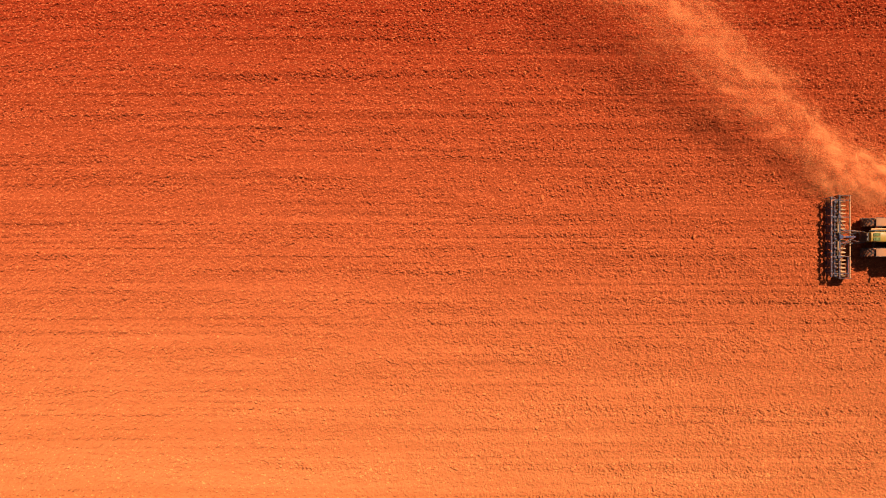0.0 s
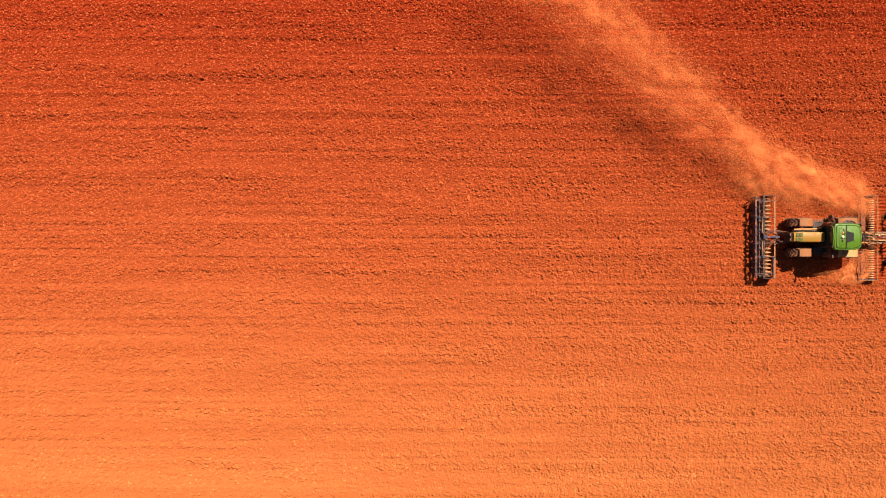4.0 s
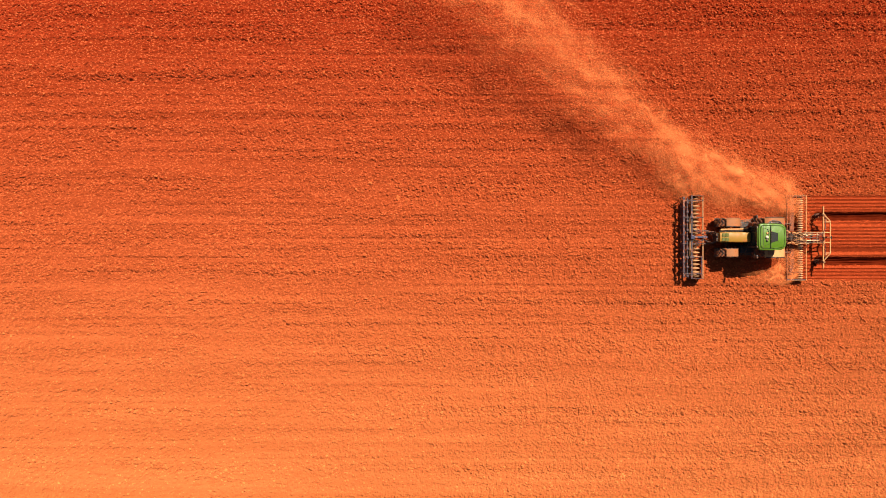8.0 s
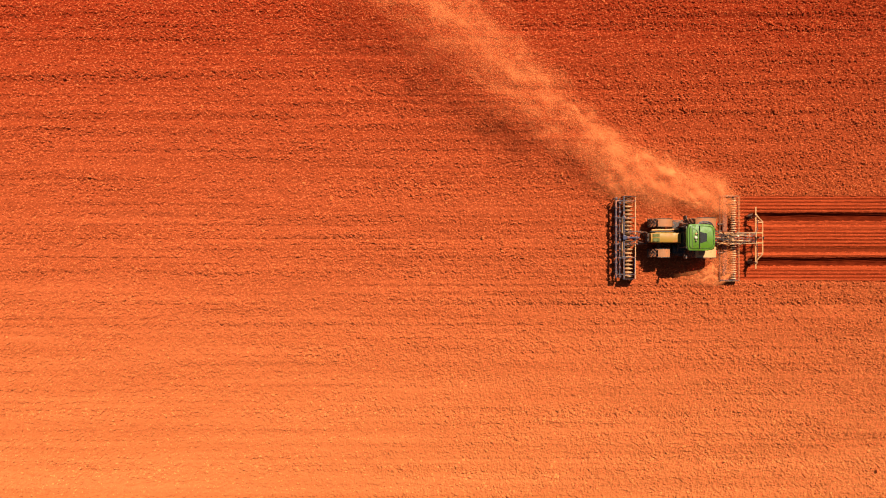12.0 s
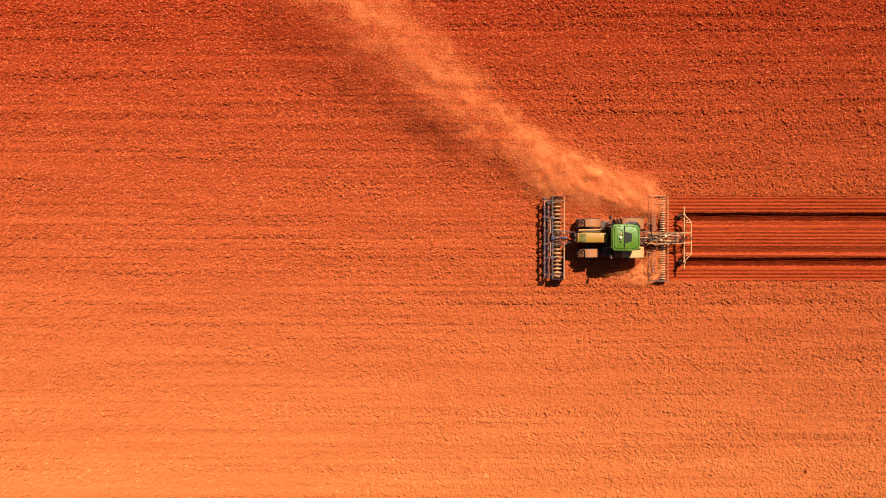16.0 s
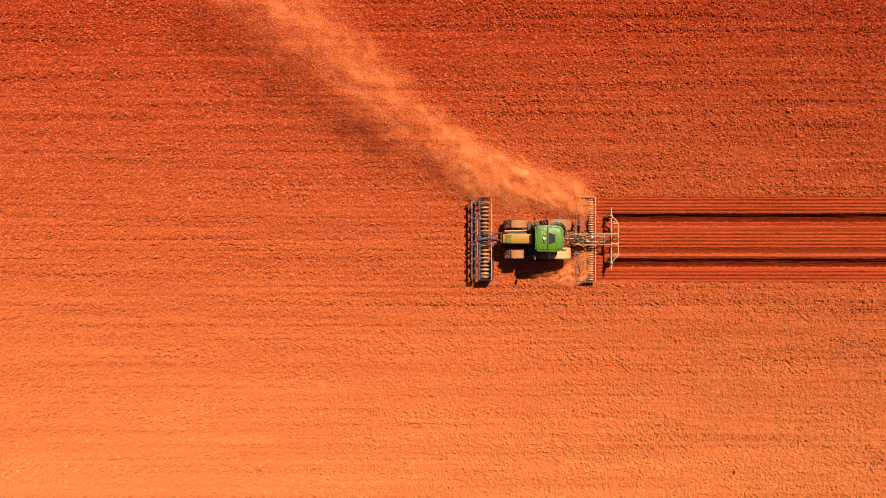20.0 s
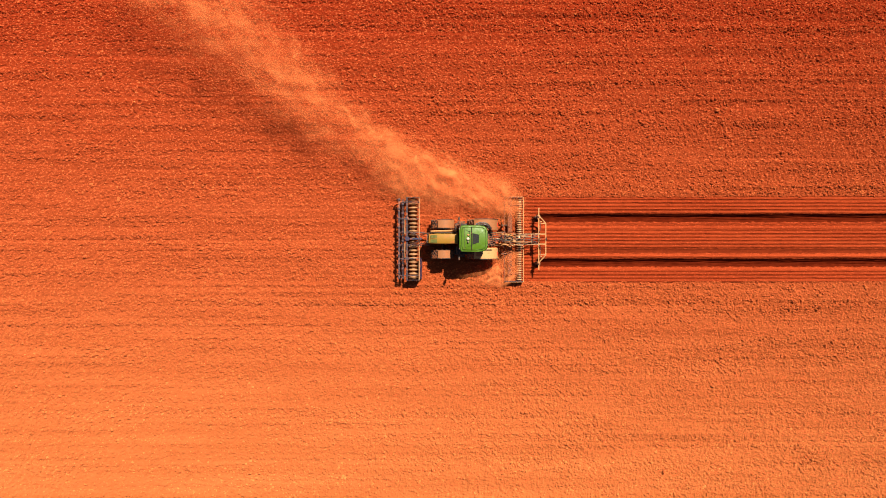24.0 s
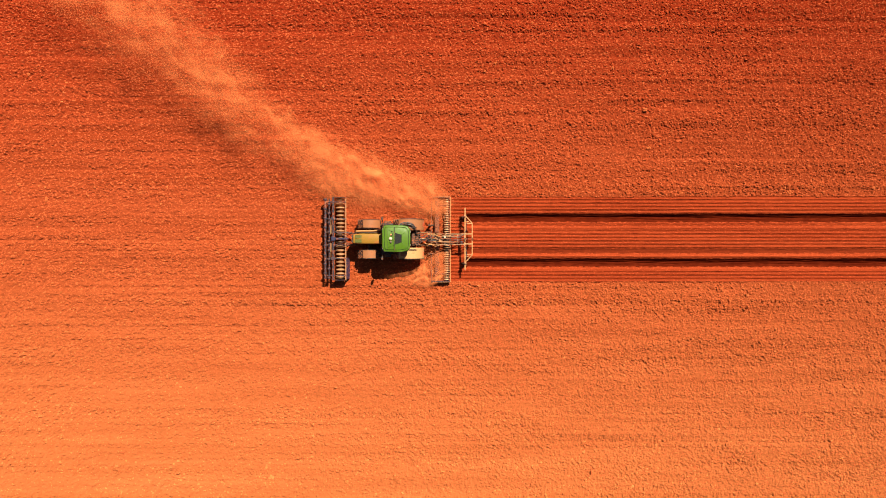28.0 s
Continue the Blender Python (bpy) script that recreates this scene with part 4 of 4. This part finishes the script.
# ---- the power harrow with its packer roller ----
def build_harrow():
    h = thing("power_harrow", (-0.15, 0.65, 0.0), "dust-caked power harrow with a toothed packer roller", "power harrow")
    L = 2.92
    part("front_bar", box(B(), -0.67, -0.61, -L, L, 0.50, 0.56, 0.01), RED, h, "worn steel front bar")
    for s in (-1, 1):
        part("gear_trough", box(B(), -0.42, -0.10, s * 1.62 - 1.16, s * 1.62 + 1.16, 0.30, 0.44, 0.03), RED, h, "gear trough under a crust of red soil")
        part("side_plate", box(B(), -0.68, 0.64, s * (L + 0.01) - 0.015, s * (L + 0.01) + 0.015, 0.04, 0.50, 0.01), STEEL, h, "worn steel side plate")
        part("side_bar", box(B(), -0.66, 0.68, s * (L - 0.06) - 0.03, s * (L - 0.06) + 0.03, 0.50, 0.56, 0.01), RED if s > 0 else BLUE, h)
        part("roller_arm", box(B(), -0.2, 0.40, s * 2.35 - 0.025, s * 2.35 + 0.025, 0.50, 0.56, 0.01), RED, h)
        part("track_loosener", rod(rod(B(), (-0.72, s * 0.98, 0.0), (-0.80, s * 0.98, 0.72), 0.07), (-0.80, s * 0.98, 0.6), (-0.45, s * 0.98, 0.62), 0.05), IRON, h, "dark wheel-track loosener")
        for y in (0.9, 1.7, 2.5):
            part("bearing_cap", rod(B(), (-0.3, s * y, 0.44), (-0.3, s * y, 0.50), 0.06, sides=10), RED, h)
    blade = None
    for i in range(22):
        y = -2.62 + 5.24 * i / 21
        m = pose(-0.27, y, 0, 0, 0, 47 * i)
        if blade is None:
            bm = box(box(B(), -0.11, -0.07, -0.02, 0.02, 0.02, 0.30, 0.004), 0.07, 0.11, -0.02, 0.02, 0.02, 0.30, 0.004)
            box(bm, -0.12, 0.12, -0.04, 0.04, 0.26, 0.31, 0.006)
            blade = part("rotor", bm, STEEL, h)
            blade.matrix_basis = m
        else:
            share(blade, m)
    part("roller_tube", rod(B(), (0.42, -L + 0.04, 0.21), (0.42, L - 0.04, 0.21), 0.10, sides=18), DARK, h, "dark roller tube")
    ring = None
    for i in range(36):
        y = -2.7475 + 0.157 * i
        if ring is None:
            bm = lathe(B(), [(-0.038, 0.10), (-0.034, 0.16), (-0.022, 0.21), (0.022, 0.21), (0.034, 0.16), (0.038, 0.10)], 20)
            ring = part("roller_ring", bm, POLISHED, h, "polished packer ring", True)
            ring.location = (0.42, y, 0.21)
        else:
            share(ring, pose(0.42, y, 0.21))
    part("scraper_bar", box(B(), 0.63, 0.675, -L, L, 0.55, 0.595, 0.008), CREAM, h, "pale scraper bar behind the roller")
    scraper = None
    for i in range(35):
        y = -2.669 + 0.157 * i
        if scraper is None:
            bm = box(B(), 0.0, 0.12, -0.022, 0.022, -0.006, 0.006, 0, pose(0, 0, 0, 0, 38, 0))
            scraper = part("scraper", bm, IRON, h)
            scraper.location = (0.55, y, 0.46)
        else:
            share(scraper, pose(0.55, y, 0.46))
    # headstock: rails, gearbox, shaft, hoses
    for y in (0.36, -0.34):
        part("rail", box(B(), -0.86, 1.66, y - 0.035, y + 0.035, 1.02, 1.10, 0.01), STEEL, h, "dusty steel rail")
        part("headstock_post", rod(B(), (-0.70, y, 0.5), (-0.62, y, 1.32), 0.045, square=True), CREAM, h)
        part("strut", rod(B(), (-0.62, y, 1.30), (0.55, y, 0.60), 0.03, square=True), CREAM, h)
        part("lift_cylinder", rod(rod(B(), (0.1, y * 0.55, 1.16), (0.62, y * 0.55, 1.22), 0.05), (0.62, y * 0.55, 1.22), (1.15, y * 0.55, 1.28), 0.026), STEEL, h, "hydraulic cylinder with bright rod")
    for x, w in ((-0.64, 0.40), (-0.28, 0.36), (0.12, 0.36), (0.66, 0.38), (1.12, 0.36), (1.60, 0.44)):
        part("cross_bar", box(B(), x - 0.03, x + 0.03, -w, w, 1.06, 1.13, 0.01), STEEL, h)
    g = part("gearbox", box(box(B(), -0.46, -0.06, -0.24, 0.24, 0.44, 0.86, 0.05), -0.38, -0.14, -0.16, 0.16, 0.84, 0.98, 0.03), IRON, h, "dark gearbox casing")
    part("cover", rod(B(), (-0.26, 0, 0.96), (-0.26, 0, 1.0), 0.12, sides=14), STEEL, g)
    part("drive_shaft", rod(rod(rod(B(), (-1.35, 0, 0.72), (-0.44, 0, 0.62), 0.06), (-1.4, 0, 0.73), (-1.25, 0, 0.71), 0.09), (-0.58, 0, 0.64), (-0.46, 0, 0.62), 0.09), DARK, h, "black guarded drive shaft")
    for k in range(5):
        y = -0.26 + 0.13 * k
        part("hose", hose(B(), [(-0.85, y * 0.6, 1.34), (-0.45, y + 0.05, 1.24), (0.0, y * 0.7, 1.18), (0.5, y * 1.3, 1.2), (1.0, y * 0.8, 1.24), (1.5, y * 1.2, 1.12)], 0.018), HOSE, h)
    for k in range(9):
        y, x = -0.42 + 0.105 * k, -0.95 + 0.22 * (k * 5 % 9) / 2
        part("pipe", hose(B(), [(x, y, 1.18), (x + 0.28, y + 0.07 * (-1) ** k, 1.36), (x + 0.62, y - 0.05, 1.22), (x + 0.95, y + 0.1 * (-1) ** k, 1.16)], 0.024), (CREAM, STEEL, RED)[k % 3], h)
    for x0, y0, x1, y1 in ((-0.9, 0.42, -0.3, 0.1), (-0.9, -0.4, -0.25, -0.08), (-1.1, 0.30, -0.6, 0.34), (-1.1, -0.28, -0.6, -0.32)):
        part("stay", rod(B(), (x0, y0, 1.12), (x1, y1, 1.18), 0.026, square=True), CREAM, h)
    part("valve", box(B(), -0.12, 0.06, -0.20, 0.04, 1.10, 1.26, 0.015), STEEL, h)
    part("manual_holder", rod(B(), (0.28, 0.16, 1.10), (0.28, 0.16, 1.34), 0.06, sides=14), WHITE, h, "pale plastic canister")
    return h


build_harrow()


# ---- the two-row ridger behind it ----
def build_ridger():
    r = thing("ridger", (1.5, 0.68, 0.0), "cream-painted two-row ridger frame with dark shares", "ridger")
    part("toolbar", box(B(), -0.042, 0.042, -2.12, 2.12, 0.85, 0.935, 0.01), CREAM, r, "cream square toolbar")
    part("rear_bar", box(B(), 0.45, 0.515, -1.12, 1.07, 0.85, 0.915, 0.01), CREAM, r)
    for s in (-1, 1):
        part("side_bar", box(B(), 0.05, 0.50, s * 1.06 - 0.04, s * 1.06 + 0.04, 0.85, 0.93, 0.01), CREAM, r)
        part("inner_bar", box(B(), 0.05, 0.24, s * 1.18 - 0.03, s * 1.18 + 0.03, 0.86, 0.93, 0.01), CREAM, r)
        part("diagonal", rod(B(), (0.02, s * 1.58, 0.89), (0.47, s * 1.10, 0.89), 0.035, square=True), CREAM, r)
        y = 1.52 if s > 0 else -1.66
        b = part("share_leg", box(B(), -0.10, 0.02, y - 0.05, y + 0.05, 0.05, 1.06, 0.015), IRON, r, "dark steel leg")
        bm = slab(B(), [(-0.26, y), (-0.12, y + 0.07), (0.12, y + 0.18), (0.15, y + 0.16), (-0.06, y), (0.15, y - 0.16), (0.12, y - 0.18), (-0.12, y - 0.07)], -0.32, 0.22, 0.03)
        part("ridging_share", bm, IRON, b, "dark soil-polished ridging share")
        part("clamp", box(B(), -0.09, 0.09, y - 0.08, y + 0.08, 0.80, 0.98, 0.012), STEEL, b)
        part("mount", rod(B(), (-0.30, s * 0.34, 1.04), (0.46, s * 0.34, 0.90), 0.035, square=True), CREAM, r)
    part("mast", rod(rod(B(), (-0.04, 0, 0.9), (0.06, 0, 1.36), 0.05, square=True), (0.06, 0, 1.34), (0.48, 0, 0.92), 0.03), IRON, r)
    part("light_board", box(B(), 0.51, 0.55, -0.10, 0.10, 0.80, 0.98, 0.01), DARK, r)
    part("hose", hose(B(), [(-0.5, 0.1, 1.15), (-0.1, 0.3, 1.1), (0.1, 0.7, 0.98), (0.08, 1.3, 0.98)], 0.018), HOSE, r)
    part("hose", hose(B(), [(-0.5, -0.1, 1.15), (0.0, -0.4, 1.08), (0.1, -0.8, 0.98), (0.06, -1.5, 0.98)], 0.018), HOSE, r)
    return r


build_ridger()


# ---- dust blown off the harrow, drifting over the open field ----
def ribbon(course, rise, wide, turn, steps, cells=26):
    """A swelling sheet along a course of (x, y, z, breadth), with metres along it and a cross position from -1 to 1 as its map."""
    u = np.linspace(0, len(course) - 1.001, steps)
    k = u.astype(int)
    f = (u - k)[:, None]
    p0, p1, p2, p3 = course[np.maximum(k - 1, 0)], course[k], course[k + 1], course[np.minimum(k + 2, len(course) - 1)]
    path = 0.5 * (2 * p1 + (p2 - p0) * f + (2 * p0 - 5 * p1 + 4 * p2 - p3) * f ** 2 + (3 * p1 - p0 - 3 * p2 + p3) * f ** 3)
    way = np.gradient(path[:, :2], axis=0)
    way /= np.linalg.norm(way, axis=1)[:, None]
    gone = np.concatenate([[0], np.cumsum(np.linalg.norm(np.diff(path[:, :2], axis=0), axis=1))])
    bm = bmesh.new()
    uv = bm.loops.layers.uv.new("along")
    grid, place = [], {}
    for i in range(steps):
        row = []
        for j in range(cells + 1):
            v = 2 * j / cells - 1
            half = v * wide * path[i, 3]
            x, y = path[i, 0] - way[i, 1] * half, path[i, 1] + way[i, 0] * half
            swell = noise.noise(Vector((x * 0.7 + turn, y * 0.7, turn))) + 0.5 * noise.noise(Vector((x * 1.7, y * 1.7 + turn, 3.0)))
            z = path[i, 2] * rise * (1 - 0.35 * v * v) + 0.5 * path[i, 3] * swell
            row.append(bm.verts.new((x, y, max(0.25, z))))
            place[row[-1]] = (float(gone[i]), v)
        grid.append(row)
    for p, q in zip(grid, grid[1:]):
        for j in range(cells):
            face = bm.faces.new((p[j], p[j + 1], q[j + 1], q[j]))
            for loop in face.loops:
                loop[uv].uv = place[loop.vert]
    return bm


def build_dust():
    """Fine lumps of soil in the air, gathered in puffs along the wind."""
    g = np.random.default_rng(21)
    line = np.array([(0.1, 2.3, 0.35, 0.50), (-1.1, 3.4, 0.6, 0.64), (-2.6, 4.2, 0.8, 0.72), (-4.4, 4.7, 1.0, 0.80), (-6.3, 5.3, 1.3, 0.88), (-8.4, 6.3, 1.8, 0.9), (-10.6, 7.5, 2.4, 1.0),
                     (-13.0, 9.2, 3.3, 1.15), (-15.8, 11.5, 3.7, 1.35), (-18.6, 13.8, 4.1, 1.6), (-22.0, 16.6, 4.4, 1.9), (-26.0, 19.8, 4.6, 2.1)])
    dens = np.array([1.3, 1.8, 2.0, 1.55, 0.95, 0.62, 0.46, 0.38, 0.32, 0.27, 0.22, 0.18])
    puffs = []
    for i in range(300):
        u = (len(line) - 1) * g.random()
        k = min(int(u), len(line) - 2)
        f = u - k
        x, y, z, s = line[k] * (1 - f) + line[k + 1] * f
        w = (dens[k] * (1 - f) + dens[k + 1] * f) * math.exp(g.normal(-0.35, 0.95))
        off = g.normal(0, 1, 3) * (s * 1.05, s * 1.05, s * 0.4)
        r = s * g.uniform(0.16, 0.55)
        puffs.append((x + off[0], y + off[1], max(0.15, z + off[2]), r, 0.088 * w))
    for i in range(70):                                          # a thin soft veil round it all
        u = (len(line) - 1) * g.random()
        k = min(int(u), len(line) - 2)
        x, y, z, s = line[k] * (1 - u + k) + line[k + 1] * (u - k)
        puffs.append((x + g.normal(0, s * 0.6), y + g.normal(0, s * 0.6), z, s * g.uniform(0.6, 1.1), g.uniform(0.015, 0.06)))
    for i in range(60):                                          # billows over the harrow and along the tractor
        u = g.random() ** 1.3
        x = 0.3 - 4.6 * u + g.normal(0, 0.2)
        puffs.append((x, 2.0 + 2.5 * min(1, u * 2.2) + g.normal(0, 0.38), 0.35 + 0.6 * u, g.uniform(0.13, 0.36), g.uniform(0.05, 0.34)))
    for i in range(12):                                          # wisps curling up off the end of the bed
        puffs.append((g.uniform(-1.2, 0.6), g.uniform(3.4, 4.9), g.uniform(0.4, 1.2), g.uniform(0.14, 0.3), g.uniform(0.05, 0.28)))
    for i in range(22):                                          # the lee side
        puffs.append((g.uniform(-1.7, -0.1), g.uniform(-2.0, -0.2), g.uniform(0.15, 0.7), g.uniform(0.13, 0.32), g.uniform(0.1, 0.45)))
    for i in range(12):                                          # low haze lying beside the tractor
        puffs.append((g.uniform(-5.5, -0.3), g.uniform(2.3, 3.9), g.uniform(0.05, 0.35), g.uniform(0.3, 0.55), g.uniform(0.04, 0.12)))
    for i in range(16):                                          # thin haze ahead
        puffs.append((g.uniform(-7.0, -3.4), g.uniform(2.4, 4.2), g.uniform(0.3, 1.2), g.uniform(0.4, 0.8), g.uniform(0.03, 0.10)))
    p = np.array(puffs)
    n = 480000
    fine = np.clip(p[:, 3] / 0.5, 0.28, 1.4)                       # small puffs are of finer dust
    share_of = p[:, 4] * p[:, 3] ** 2 / fine                       # shade of each puff, times its area
    speck = share_of.sum() * 1.9 / n                              # shadow of one speck, in square metres
    k = g.choice(len(p), n, p=share_of / share_of.sum())
    d = g.normal(0, 1, (n, 3)) * np.array([1.65, 0.72, 0.6])
    a = radians(-38)
    d[:, 0], d[:, 1] = d[:, 0] * math.cos(a) - d[:, 1] * math.sin(a), d[:, 0] * math.sin(a) + d[:, 1] * math.cos(a)
    c = p[k, :3] + d * p[k, 3:4]
    c[:, 2] = np.abs(c[:, 2] - 0.03) + 0.03
    up = g.normal(0, 0.38, (n, 3)) + (0, 0, 1)                    # flakes laid nearly flat to face the camera above and shade evenly
    up /= np.linalg.norm(up, axis=1)[:, None]
    e1 = np.cross(up, g.normal(0, 1, (n, 3)))
    e1 /= np.linalg.norm(e1, axis=1)[:, None]
    e2 = np.cross(up, e1)
    s = (np.sqrt(fine[k] * speck / 1.1) * np.exp(g.normal(0, 0.25, n)))[:, None]
    v = np.stack([c + s * e1, c + s * (0.866 * e2 - 0.5 * e1), c - s * (0.866 * e2 + 0.5 * e1)], 1)
    f = np.arange(n * 3, dtype=np.int32)
    me = bpy.data.meshes.new("dust_plume")
    me.vertices.add(n * 3)
    me.vertices.foreach_set("co", v.astype(np.float32).ravel())
    me.loops.add(f.size)
    me.loops.foreach_set("vertex_index", f)
    me.polygons.add(f.size // 3)
    me.polygons.foreach_set("loop_start", np.arange(0, f.size, 3, dtype=np.int32))
    me.materials.append(DUST)
    me.update(calc_edges=True)
    plume = tagged(new("dust_plume", me), "drifting plume of fine orange soil dust blown off the harrow", "dust cloud", kind="stuff")
    # billowing veils of the finest dust: two through the plume, one round the lee end of the harrow, one lying low beside the tractor
    lee = np.array([(0.35, 0.15, 0.45, 0.22), (-0.2, -0.5, 0.5, 0.40), (-0.8, -1.3, 0.6, 0.52), (-1.6, -1.8, 0.6, 0.46), (-2.8, -2.1, 0.6, 0.36), (-4.0, -2.3, 0.6, 0.30)])
    low = np.array([(-0.1, 2.6, 0.45, 0.40), (-1.6, 3.1, 0.5, 0.52), (-3.4, 3.3, 0.5, 0.56), (-5.4, 3.5, 0.55, 0.60), (-7.6, 4.2, 0.6, 0.64), (-9.8, 5.6, 0.7, 0.70)])
    for mat, course, rise, wide, turn, steps in ((VEILS[0], line, 0.75, 2.3, 0.0, 190), (VEILS[1], line, 1.25, 2.7, 40.0, 190), (LEE, lee, 1.0, 2.4, 80.0, 60),
                                                (HAZE, low, 1.0, 2.4, 120.0, 80)):
        part("dust_veil", ribbon(course, rise, wide, turn, steps), mat, plume, "thin torn veil of airborne soil dust", True)
    return plume


build_dust()
